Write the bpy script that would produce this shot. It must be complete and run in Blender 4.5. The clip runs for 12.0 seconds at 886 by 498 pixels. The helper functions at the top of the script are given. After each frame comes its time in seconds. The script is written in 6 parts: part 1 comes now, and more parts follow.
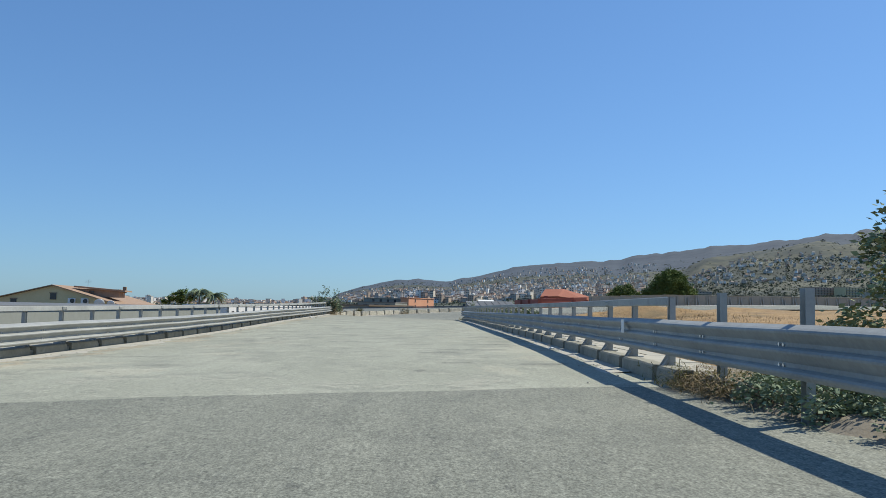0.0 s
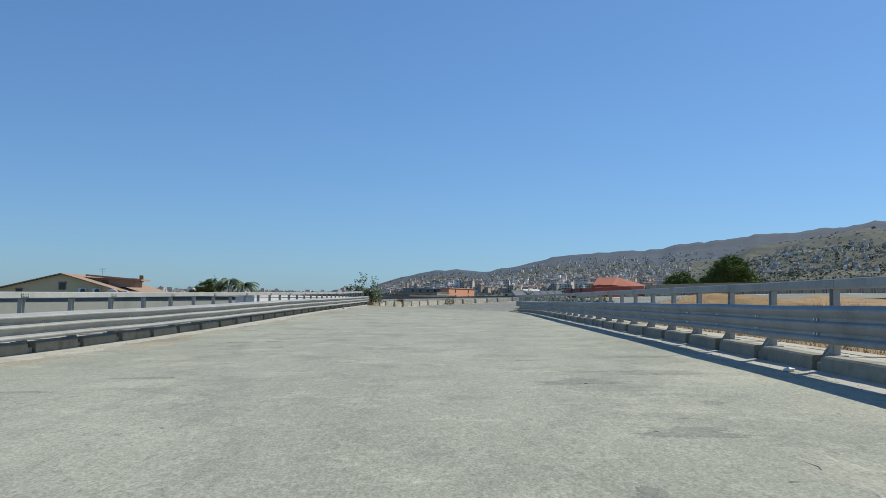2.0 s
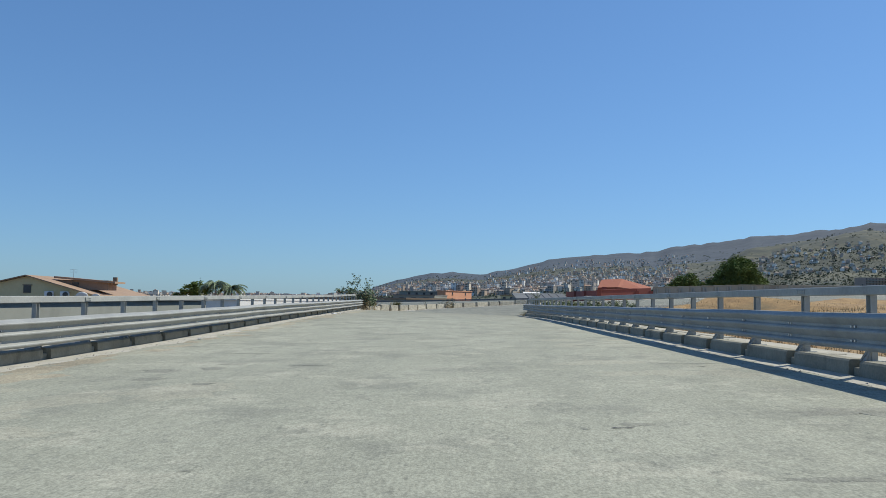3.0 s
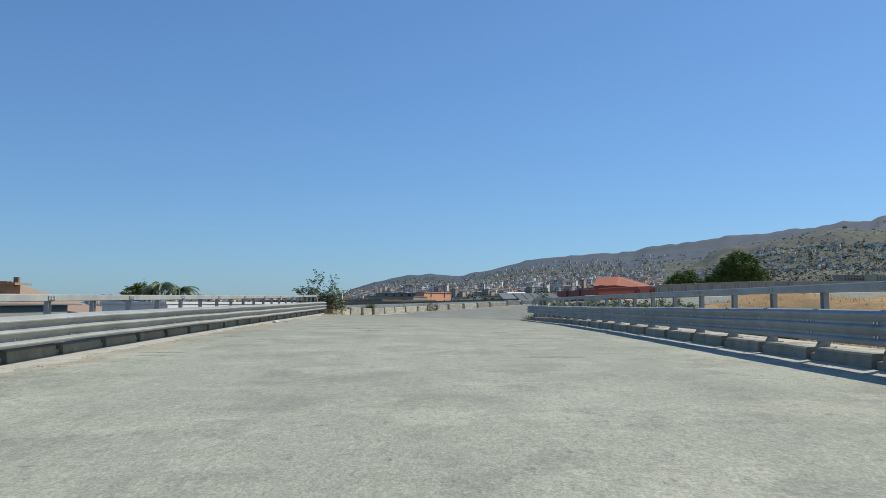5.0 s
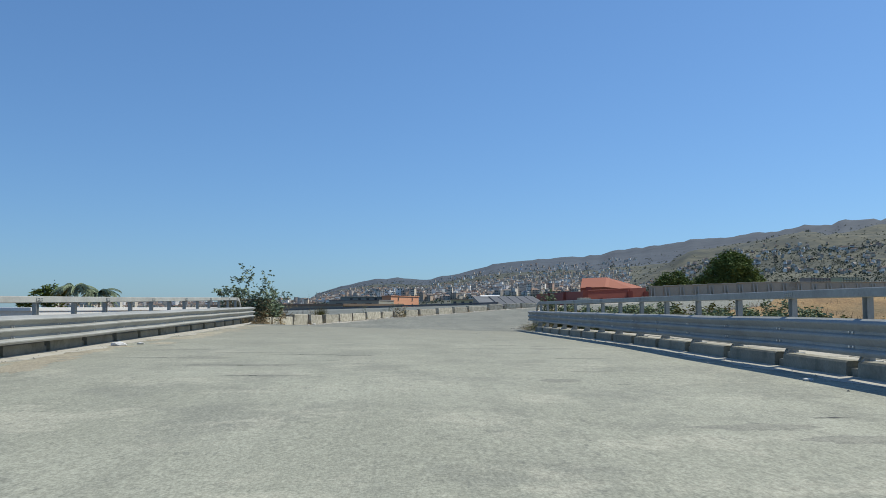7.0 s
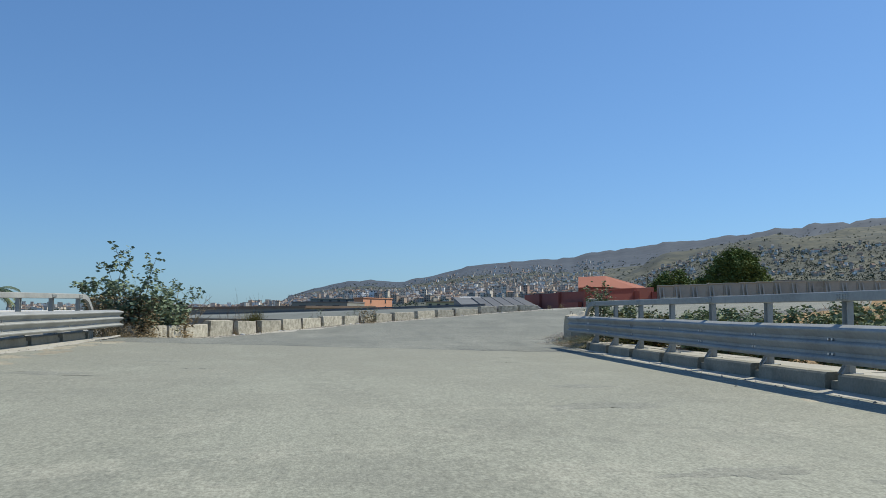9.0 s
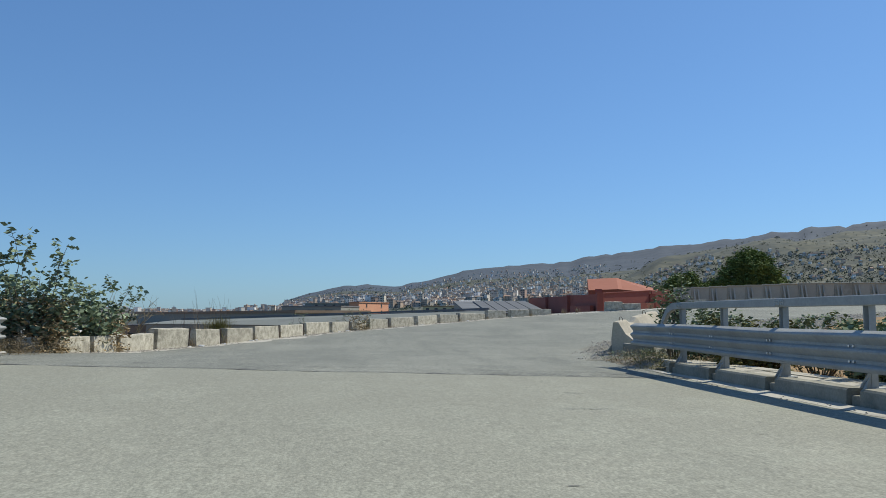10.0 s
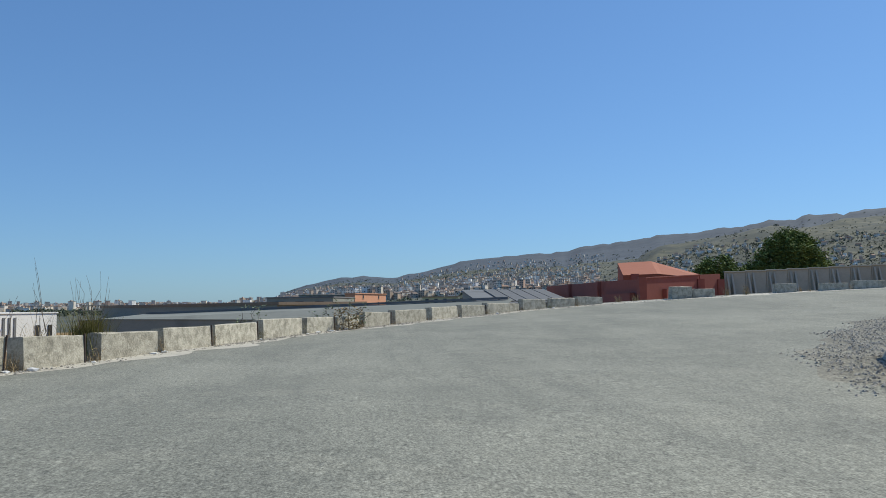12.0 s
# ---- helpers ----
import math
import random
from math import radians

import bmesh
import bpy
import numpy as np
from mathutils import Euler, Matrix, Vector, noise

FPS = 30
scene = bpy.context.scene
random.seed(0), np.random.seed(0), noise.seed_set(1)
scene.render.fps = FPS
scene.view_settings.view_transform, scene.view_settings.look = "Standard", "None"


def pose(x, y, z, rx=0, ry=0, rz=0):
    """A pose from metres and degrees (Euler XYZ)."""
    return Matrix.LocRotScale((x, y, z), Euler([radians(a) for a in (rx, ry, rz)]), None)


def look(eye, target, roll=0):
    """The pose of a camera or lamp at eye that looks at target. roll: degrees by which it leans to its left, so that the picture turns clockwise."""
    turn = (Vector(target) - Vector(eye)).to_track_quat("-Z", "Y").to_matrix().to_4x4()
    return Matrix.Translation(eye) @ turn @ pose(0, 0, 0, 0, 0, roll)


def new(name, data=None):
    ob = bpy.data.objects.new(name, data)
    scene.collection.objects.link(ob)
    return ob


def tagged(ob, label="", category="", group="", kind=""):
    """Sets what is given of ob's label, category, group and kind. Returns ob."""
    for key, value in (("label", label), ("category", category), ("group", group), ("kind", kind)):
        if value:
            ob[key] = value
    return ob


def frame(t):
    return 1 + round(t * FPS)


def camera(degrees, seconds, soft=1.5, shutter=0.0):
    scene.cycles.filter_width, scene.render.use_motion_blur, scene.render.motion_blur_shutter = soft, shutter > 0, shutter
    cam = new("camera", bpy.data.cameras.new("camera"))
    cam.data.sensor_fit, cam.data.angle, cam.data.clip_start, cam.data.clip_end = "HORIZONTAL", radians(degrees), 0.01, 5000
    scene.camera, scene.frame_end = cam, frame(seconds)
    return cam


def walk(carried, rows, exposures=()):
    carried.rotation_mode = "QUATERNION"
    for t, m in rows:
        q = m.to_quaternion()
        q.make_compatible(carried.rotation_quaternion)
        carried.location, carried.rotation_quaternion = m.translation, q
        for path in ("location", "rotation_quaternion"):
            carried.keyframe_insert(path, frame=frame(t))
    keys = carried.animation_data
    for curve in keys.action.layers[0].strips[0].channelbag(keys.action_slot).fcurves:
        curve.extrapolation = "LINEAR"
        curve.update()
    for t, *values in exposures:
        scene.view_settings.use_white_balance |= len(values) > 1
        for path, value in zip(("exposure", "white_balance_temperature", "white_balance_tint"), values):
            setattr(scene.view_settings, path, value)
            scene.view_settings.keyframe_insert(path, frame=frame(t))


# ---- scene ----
cam = camera(57.5, 12.0, soft=0.6)
PATH = [
    (0, (1.477, -13.933, 1.274), (1.549, -11.94, 1.42), 1.2),
    (0.5, (1.195, -11.451, 1.235), (1.189, -9.456, 1.366), 1.3),
    (1, (0.967, -8.665, 1.204), (0.945, -6.668, 1.326), 1.1),
    (1.5, (0.73, -5.662, 1.189), (0.708, -3.666, 1.308), 1.0),
    (2, (0.489, -2.601, 1.151), (0.467, -0.605, 1.272), 1.0),
    (2.5, (0.203, 0.642, 1.201), (0.184, 2.639, 1.321), 1.0),
    (3, (0.001, 4.375, 1.199), (-0.011, 6.371, 1.327), 0.9),
    (5, (-0.591, 19.861, 1.152), (-0.546, 21.856, 1.285), 0.3),
    (5.5, (-0.596, 23.806, 1.203), (-0.531, 25.8, 1.343), 0.3),
    (6, (-0.593, 27.786, 1.228), (-0.503, 29.779, 1.37), 0.2),
    (6.5, (-0.547, 31.807, 1.213), (-0.436, 33.799, 1.357), 0.1),
    (7, (-0.444, 35.903, 1.208), (-0.318, 37.894, 1.351), 0.1),
    (9, (0.093, 53.041, 1.227), (0.284, 55.026, 1.376), 0.1),
    (9.5, (0.304, 57.045, 1.204), (0.501, 59.03, 1.354), 0.1),
    (10, (0.378, 60.969, 1.236), (0.578, 62.952, 1.396), 0.0),
    (10.5, (0.422, 64.909, 1.247), (0.619, 66.893, 1.401), 0.1),
    (11, (0.439, 68.814, 1.258), (0.636, 70.798, 1.411), -0.2),
    (11.5, (0.534, 72.72, 1.19), (0.728, 74.705, 1.344), -0.2),
    (12, (0.64, 76.707, 1.208), (0.849, 78.691, 1.346), -0.5),
]
walk(cam, [(t, look(eye, target, roll)) for t, eye, target, roll in PATH], [(0, 0.12), (1.2, 0.0), (12, 0.0)])

# ---- light ----
SUN_EL, SUN_AZ = 46.4, 62.0  # degrees above the horizon, and clockwise from +y
world = bpy.data.worlds.new("world")
scene.world = world
world.use_nodes = True
wn = world.node_tree
sky = wn.nodes.new("ShaderNodeTexSky")
sky.sky_type, sky.sun_disc = "NISHITA", False
sky.sun_elevation, sky.sun_rotation = radians(SUN_EL), radians(SUN_AZ)
sky.air_density, sky.dust_density, sky.ozone_density, sky.altitude = 1.0, 0.3, 3.0, 0
soft_sky = wn.nodes.new("ShaderNodeGamma")
soft_sky.inputs["Gamma"].default_value = 0.7
tint = wn.nodes.new("ShaderNodeMix")
tint.data_type, tint.blend_type = "RGBA", "MULTIPLY"
tint.inputs[0].default_value = 1.0
tint.inputs[7].default_value = (0.565, 0.89, 1.29, 1)
wn.links.new(sky.outputs[0], soft_sky.inputs[0])
wn.links.new(soft_sky.outputs[0], tint.inputs[6])
wn.links.new(tint.outputs[2], wn.nodes["Background"].inputs[0])
wn.nodes["Background"].inputs[1].default_value = 0.15
sun_data = bpy.data.lights.new("sun", "SUN")
sun_data.energy, sun_data.angle, sun_data.color = 4.85, radians(0.55), (0.97, 0.93, 0.8)
sun = new("sun", sun_data)
toward = Vector((math.sin(radians(SUN_AZ)) * math.cos(radians(SUN_EL)), math.cos(radians(SUN_AZ)) * math.cos(radians(SUN_EL)), math.sin(radians(SUN_EL))))
sun.matrix_world = look(toward * 60, (0, 0, 0))


# ---- materials ----
def material(name, c0, c1, rough=0.8, metal=0.0, scale=2.0, fine=40.0, bump=0.2, spread=0.25, stains=None, stain_scale=0.3, stain_at=0.55, island=0.0, rand=0.0, stretch=(1, 1, 1), bump_dist=0.02):
    """Two tones mixed by coarse and fine noise, with an optional third tone in patches, and relief."""
    m = bpy.data.materials.new(name)
    m.use_nodes = True
    nt = m.node_tree
    bsdf = nt.nodes["Principled BSDF"]
    bsdf.inputs["Roughness"].default_value = rough
    bsdf.inputs["Metallic"].default_value = metal
    geo = nt.nodes.new("ShaderNodeNewGeometry")
    mapping = nt.nodes.new("ShaderNodeMapping")
    mapping.inputs["Scale"].default_value = stretch
    nt.links.new(geo.outputs["Position"], mapping.inputs["Vector"])

    def noise_tex(s, detail):
        n = nt.nodes.new("ShaderNodeTexNoise")
        n.inputs["Scale"].default_value, n.inputs["Detail"].default_value = s, detail
        n.inputs["Roughness"].default_value = 0.62
        nt.links.new(mapping.outputs[0], n.inputs["Vector"])
        return n.outputs["Fac"]

    def math_node(op, a, b):
        n = nt.nodes.new("ShaderNodeMath")
        n.operation = op
        n.use_clamp = op == "ADD"
        for k, v in enumerate((a, b)):
            if isinstance(v, (int, float)):
                n.inputs[k].default_value = v
            else:
                nt.links.new(v, n.inputs[k])
        return n.outputs[0]

    def ramp(fac, stops):
        n = nt.nodes.new("ShaderNodeValToRGB")
        while len(n.color_ramp.elements) < len(stops):
            n.color_ramp.elements.new(0.5)
        for e, (p, c) in zip(n.color_ramp.elements, stops):
            e.position, e.color = p, (*c, 1) if len(c) == 3 else c
        nt.links.new(fac, n.inputs[0])
        return n.outputs[0]

    def mix(fac, a, b):
        n = nt.nodes.new("ShaderNodeMix")
        n.data_type = "RGBA"
        for v, k in ((fac, 0), (a, 6), (b, 7)):
            if isinstance(v, (int, float)):
                n.inputs[k].default_value = v
            elif isinstance(v, tuple):
                n.inputs[k].default_value = (*v, 1)
            else:
                nt.links.new(v, n.inputs[k])
        return n.outputs[2]

    coarse, small = noise_tex(scale, 5), noise_tex(fine, 3)
    both = math_node("ADD", math_node("MULTIPLY", coarse, 0.6), math_node("MULTIPLY", small, 0.4))
    col = ramp(both, [(0.5 - spread, c0), (0.5 + spread, c1)])
    if stains:
        patch = ramp(noise_tex(stain_scale, 6), [(stain_at, (0, 0, 0)), (stain_at + 0.16, (1, 1, 1))])
        col = mix(math_node("MULTIPLY", patch, 0.85), col, stains)
    if island or rand:
        if island:
            r = geo.outputs["Random Per Island"]
        else:
            r = nt.nodes.new("ShaderNodeObjectInfo").outputs["Random"]
        hsv = nt.nodes.new("ShaderNodeHueSaturation")
        amount = island or rand
        nt.links.new(math_node("ADD", math_node("MULTIPLY", r, amount), 1 - amount / 2), hsv.inputs["Value"])
        hsv.inputs["Value"].default_value = 1
        nt.links.new(col, hsv.inputs["Color"])
        col = hsv.outputs[0]
    nt.links.new(col, bsdf.inputs["Base Color"])
    if bump:
        b = nt.nodes.new("ShaderNodeBump")
        b.inputs["Strength"].default_value, b.inputs["Distance"].default_value = bump, bump_dist
        nt.links.new(both, b.inputs["Height"])
        nt.links.new(b.outputs[0], bsdf.inputs["Normal"])
    return m


def road_material(name, c0, c1, dark, pale, grain=0.16, streak=0.5, patches=0.5, grit=55.0, worn=None):
    """Worn paving: broad tone patches, streaks across the lane, faint wheel tracks, fine grit and specks."""
    m = bpy.data.materials.new(name)
    m.use_nodes = True
    nt = m.node_tree
    bsdf = nt.nodes["Principled BSDF"]
    bsdf.inputs["Roughness"].default_value = 0.93
    bsdf.inputs["Specular IOR Level"].default_value = 0.3
    geo = nt.nodes.new("ShaderNodeNewGeometry")

    def tex(scale, stretch, detail=4, rough=0.6):
        mp = nt.nodes.new("ShaderNodeMapping")
        mp.inputs["Scale"].default_value = stretch
        nt.links.new(geo.outputs["Position"], mp.inputs["Vector"])
        n = nt.nodes.new("ShaderNodeTexNoise")
        n.inputs["Scale"].default_value, n.inputs["Detail"].default_value, n.inputs["Roughness"].default_value = scale, detail, rough
        nt.links.new(mp.outputs[0], n.inputs["Vector"])
        return n.outputs["Fac"]

    def span(fac, lo, hi, a, b):
        n = nt.nodes.new("ShaderNodeMapRange")
        for k, v in enumerate((lo, hi, a, b)):
            n.inputs[k + 1].default_value = v
        nt.links.new(fac, n.inputs[0])
        return n.outputs[0]

    def mixed(fac, p, q):
        n = nt.nodes.new("ShaderNodeMix")
        n.data_type = "RGBA"
        for v, k in ((fac, 0), (p, 6), (q, 7)):
            if isinstance(v, tuple):
                n.inputs[k].default_value = (*v, 1)
            else:
                nt.links.new(v, n.inputs[k])
        return n.outputs[2]

    def times(p, q):
        n = nt.nodes.new("ShaderNodeMath")
        n.operation = "MULTIPLY"
        nt.links.new(p, n.inputs[0])
        nt.links.new(q, n.inputs[1])
        return n.outputs[0]

    col = mixed(span(tex(0.25, (1, 0.4, 1), 8, 0.7), 0.4, 0.6, 0, 1), c0, c1)
    col = mixed(span(tex(0.7, (0.8, 0.6, 1), 8, 0.75), 0.5, 0.6, 0, patches), col, dark)
    col = mixed(span(tex(0.8, (0.7, 0.7, 1), 8, 0.78), 0.53, 0.6, 0, streak), col, pale)
    col = mixed(span(tex(1.5, (1.3, 0.05, 1), 4, 0.65), 0.5, 0.75, 0, 0.35), col, dark)
    specks = span(tex(9.0, (1.1, 0.4, 1), 3, 0.6), 0.64, 0.68, 0, 0.75)
    col = mixed(specks, col, dark)
    if worn:
        y0, y1, tone = worn
        split = nt.nodes.new("ShaderNodeSeparateXYZ")
        nt.links.new(geo.outputs["Position"], split.inputs[0])
        col = mixed(times(span(split.outputs["Y"], y0, y1, 0, 1), span(tex(0.5, (1, 0.6, 1), 6, 0.7), 0.3, 0.55, 0.45, 1)), col, tone)
    fine = tex(grit, (1.1, 0.6, 1), 2, 0.7)
    mid = tex(grit * 0.4, (1.1, 0.45, 1), 3, 0.7)
    value = times(span(fine, 0.3, 0.7, 1 - grain, 1 + grain), span(mid, 0.3, 0.7, 1 - grain * 0.6, 1 + grain * 0.6))
    hsv = nt.nodes.new("ShaderNodeHueSaturation")
    nt.links.new(value, hsv.inputs["Value"])
    nt.links.new(col, hsv.inputs["Color"])
    nt.links.new(hsv.outputs[0], bsdf.inputs["Base Color"])
    b = nt.nodes.new("ShaderNodeBump")
    b.inputs["Strength"].default_value, b.inputs["Distance"].default_value = 0.45, 0.006
    nt.links.new(fine, b.inputs["Height"])
    nt.links.new(b.outputs[0], bsdf.inputs["Normal"])
    return m


M_DECK = road_material("pale_worn_deck", (0.295, 0.297, 0.233), (0.347, 0.348, 0.275), (0.222, 0.225, 0.184), (0.44, 0.423, 0.335), 0.26, 0.5, 0.62, 42.0, worn=(46, 72, (0.258, 0.254, 0.2)))
M_ASPHALT = road_material("grey_asphalt", (0.19, 0.194, 0.156), (0.232, 0.234, 0.187), (0.13, 0.133, 0.112), (0.3, 0.292, 0.235), 0.46, 0.12, 0.3, 46.0)
M_CURVE = road_material("worn_curve_asphalt", (0.186, 0.189, 0.158), (0.24, 0.241, 0.2), (0.14, 0.143, 0.124), (0.315, 0.308, 0.25), 0.5, 0.22, 0.3, 46.0)
M_STAIN = road_material("greasy_road_stain", (0.23, 0.23, 0.187), (0.272, 0.27, 0.218), (0.175, 0.177, 0.146), (0.33, 0.322, 0.26), 0.26, 0.5, 0.5, 40.0)
M_PALE = road_material("pale_dusty_patch", (0.33, 0.322, 0.25), (0.39, 0.378, 0.295), (0.25, 0.248, 0.2), (0.45, 0.43, 0.34), 0.24, 0.5, 0.5, 42.0)
M_DIRT = road_material("brown_edge_dirt", (0.31, 0.275, 0.2), (0.4, 0.36, 0.265), (0.23, 0.205, 0.15), (0.46, 0.42, 0.32), 0.3, 0.5, 0.6, 40.0)
M_VERGE = road_material("dusty_gravel_ground", (0.15, 0.143, 0.115), (0.22, 0.21, 0.168), (0.1, 0.095, 0.077), (0.3, 0.283, 0.23), 0.6, 0.4, 0.6, 28.0)
# Brightened tan: sunlight on the tilted barrier is put into this colour.
M_BARRIER = material("sunlit_barrier_concrete", (0.42, 0.37, 0.275), (0.58, 0.515, 0.4), 0.92, scale=1.4, fine=18, bump=0.5, spread=0.14, stains=(0.3, 0.262, 0.195), stain_scale=1.4, stain_at=0.57)
M_DUST = material("edge_dust", (0.36, 0.34, 0.28), (0.5, 0.47, 0.4), 0.95, scale=1.6, fine=30, bump=0.5, spread=0.16, stains=(0.26, 0.24, 0.2), stain_scale=1.5)
M_CONCRETE = material("weathered_concrete", (0.2, 0.19, 0.145), (0.33, 0.312, 0.245), 0.9, scale=1.6, fine=24, bump=0.45, spread=0.15, rand=0.22, stains=(0.13, 0.12, 0.092), stain_scale=1.7, stain_at=0.56)
M_BLOCK = material("rough_concrete_block", (0.28, 0.258, 0.2), (0.55, 0.51, 0.41), 0.93, scale=4.0, fine=22, bump=1.0, spread=0.1, rand=0.35, stains=(0.19, 0.172, 0.132), stain_scale=2.2, stain_at=0.55, bump_dist=0.03)
M_SLAB = material("pale_pavement_slab", (0.34, 0.315, 0.25), (0.48, 0.445, 0.365), 0.9, scale=1.0, fine=20, bump=0.3, spread=0.16, stains=(0.25, 0.23, 0.18), stain_scale=1.1)
M_STEEL = material("galvanised_steel", (0.268, 0.274, 0.26), (0.395, 0.402, 0.382), 0.6, metal=0.0, scale=1.2, fine=18, bump=0.02, spread=0.16, rand=0.16, stains=(0.24, 0.245, 0.232), stain_scale=0.9, stain_at=0.58)
M_STEEL.node_tree.nodes["Principled BSDF"].inputs["Specular IOR Level"].default_value = 0.15
M_STEEL_DULL = material("dull_galvanised_steel", (0.29, 0.3, 0.285), (0.42, 0.43, 0.405), 0.6, metal=0.0, scale=3, fine=30, bump=0.08, rand=0.2)
M_BOLT = material("bright_zinc_bolt", (0.6, 0.6, 0.6), (0.75, 0.75, 0.74), 0.35, metal=0.8, bump=0)
M_FIELD = material("dry_grass_ground", (0.2, 0.115, 0.045), (0.4, 0.255, 0.105), 0.95, scale=0.5, fine=6.0, bump=0.8, spread=0.14, stains=(0.14, 0.105, 0.05), stain_scale=0.12, stain_at=0.52, bump_dist=0.2)
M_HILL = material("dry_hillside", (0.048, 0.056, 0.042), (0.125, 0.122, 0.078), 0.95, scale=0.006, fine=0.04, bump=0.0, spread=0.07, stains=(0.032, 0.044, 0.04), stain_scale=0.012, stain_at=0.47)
# Woods tinted blue: the far ridge's haze is put into the base colour.
M_HAZY_FOREST = material("hazed_wooded_ridge", (0.04, 0.056, 0.078), (0.07, 0.088, 0.108), 0.95, scale=0.01, fine=0.09, bump=0.0, spread=0.11, stains=(0.095, 0.1, 0.1), stain_scale=0.006, stain_at=0.62)
M_SHEET = material("pale_sheet_roof", (0.17, 0.178, 0.155), (0.23, 0.24, 0.21), 0.8, scale=0.3, fine=4, bump=0.05, stains=(0.14, 0.146, 0.128), stain_scale=0.2)
M_SOIL = material("stony_soil", (0.14, 0.115, 0.08), (0.3, 0.26, 0.2), 0.95, scale=1.5, fine=20, bump=0.7)
M_GRAVEL = material("loose_gravel", (0.22, 0.2, 0.165), (0.5, 0.465, 0.395), 0.95, scale=5, fine=30, bump=0.3, island=1.1)
M_RED = material("red_painted_wall", (0.26, 0.078, 0.056), (0.35, 0.112, 0.08), 0.85, scale=0.25, fine=3, bump=0.1, stains=(0.2, 0.064, 0.046), stain_scale=0.25)
M_RED_LIGHT = material("orange_red_plaster", (0.27, 0.075, 0.034), (0.345, 0.11, 0.055), 0.85, scale=0.3, fine=4, bump=0.1)
M_PANEL = material("grey_concrete_panel", (0.36, 0.35, 0.285), (0.5, 0.485, 0.4), 0.9, scale=0.5, fine=6, bump=0.2, rand=0.2, stains=(0.27, 0.265, 0.215), stain_scale=0.5)
M_WINDOW = material("dark_town_window", (0.03, 0.035, 0.04), (0.07, 0.075, 0.08), 0.25, scale=0.3, fine=2, bump=0)
M_WHITE = material("white_plaster", (0.68, 0.67, 0.63), (0.8, 0.79, 0.76), 0.85, scale=0.4, fine=5, bump=0.1)
M_YELLOW = material("pale_yellow_plaster", (0.58, 0.48, 0.26), (0.7, 0.59, 0.35), 0.88, scale=0.3, fine=4, bump=0.1)
M_ORANGE = material("orange_plaster", (0.6, 0.27, 0.15), (0.7, 0.35, 0.21), 0.85, scale=0.1, fine=1, bump=0.05)
M_PINK = material("faded_pink_plaster", (0.38, 0.27, 0.21), (0.5, 0.36, 0.29), 0.88, scale=0.1, fine=1, bump=0.05)
M_GREYROOF = material("grey_sheet_roof", (0.11, 0.115, 0.12), (0.19, 0.195, 0.195), 0.75, scale=0.2, fine=3, bump=0.05, stains=(0.09, 0.09, 0.09), stain_scale=0.15)
M_GREYWALL = material("grey_shed_wall", (0.2, 0.21, 0.185), (0.27, 0.28, 0.25), 0.8, scale=0.2, fine=3, bump=0.1, stains=(0.16, 0.167, 0.15), stain_scale=0.2)
M_BROWN = material("brown_eave", (0.17, 0.125, 0.085), (0.28, 0.215, 0.155), 0.9, scale=0.4, fine=4, bump=0.1)
M_TERRACOTTA = material("terracotta_tiles", (0.26, 0.17, 0.11), (0.42, 0.29, 0.2), 0.9, scale=0.8, fine=6, bump=0.4, island=0.35)
M_LEAF = material("green_leaf", (0.15, 0.2, 0.12), (0.29, 0.35, 0.22), 0.8, scale=3, fine=12, bump=0, island=0.8)
M_LEAF_DARK = material("dark_pine_foliage", (0.085, 0.13, 0.035), (0.2, 0.27, 0.08), 0.85, scale=0.6, fine=4, bump=0, island=1.0)
M_LEAF_GREY = material("grey_green_leaf", (0.15, 0.19, 0.1), (0.29, 0.34, 0.19), 0.85, scale=3, fine=12, bump=0, island=0.9)
M_LEAF_DRYING = material("yellowing_leaf", (0.11, 0.11, 0.03), (0.22, 0.2, 0.07), 0.85, scale=3, fine=12, bump=0, island=0.8)
M_DRY = material("dry_stalks", (0.2, 0.14, 0.07), (0.42, 0.32, 0.17), 0.9, scale=3, fine=12, bump=0, island=0.8)
for one in (M_LEAF, M_LEAF_DARK, M_LEAF_GREY, M_LEAF_DRYING):
    one.node_tree.nodes["Principled BSDF"].inputs["Specular IOR Level"].default_value = 0.15
M_BARK = material("grey_brown_bark", (0.1, 0.075, 0.05), (0.24, 0.19, 0.14), 0.9, scale=4, fine=30, bump=0.5)
M_LITTER = material("white_litter", (0.55, 0.55, 0.53), (0.75, 0.74, 0.72), 0.6, scale=9, fine=30, bump=0.2, island=0.5)
M_BLACK = material("black_opening", (0.012, 0.012, 0.012), (0.03, 0.03, 0.03), 0.8, bump=0)
M_GLASS = material("dark_window_glass", (0.03, 0.035, 0.04), (0.06, 0.065, 0.07), 0.12, bump=0)
M_SEA = material("sea", (0.03, 0.07, 0.11), (0.05, 0.1, 0.15), 0.25, scale=0.02, fine=0.3, bump=0.3)
M_SOLAR = material("solar_panel", (0.085, 0.085, 0.085), (0.14, 0.14, 0.135), 0.65, scale=1, fine=6, bump=0)
M_RUST = material("rusty_steel", (0.06, 0.04, 0.03), (0.13, 0.085, 0.06), 0.8, scale=6, fine=40, bump=0.3)
M_CRACK = material("tar_crack", (0.05, 0.05, 0.048), (0.1, 0.1, 0.095), 0.9, scale=6, fine=40, bump=0.3)


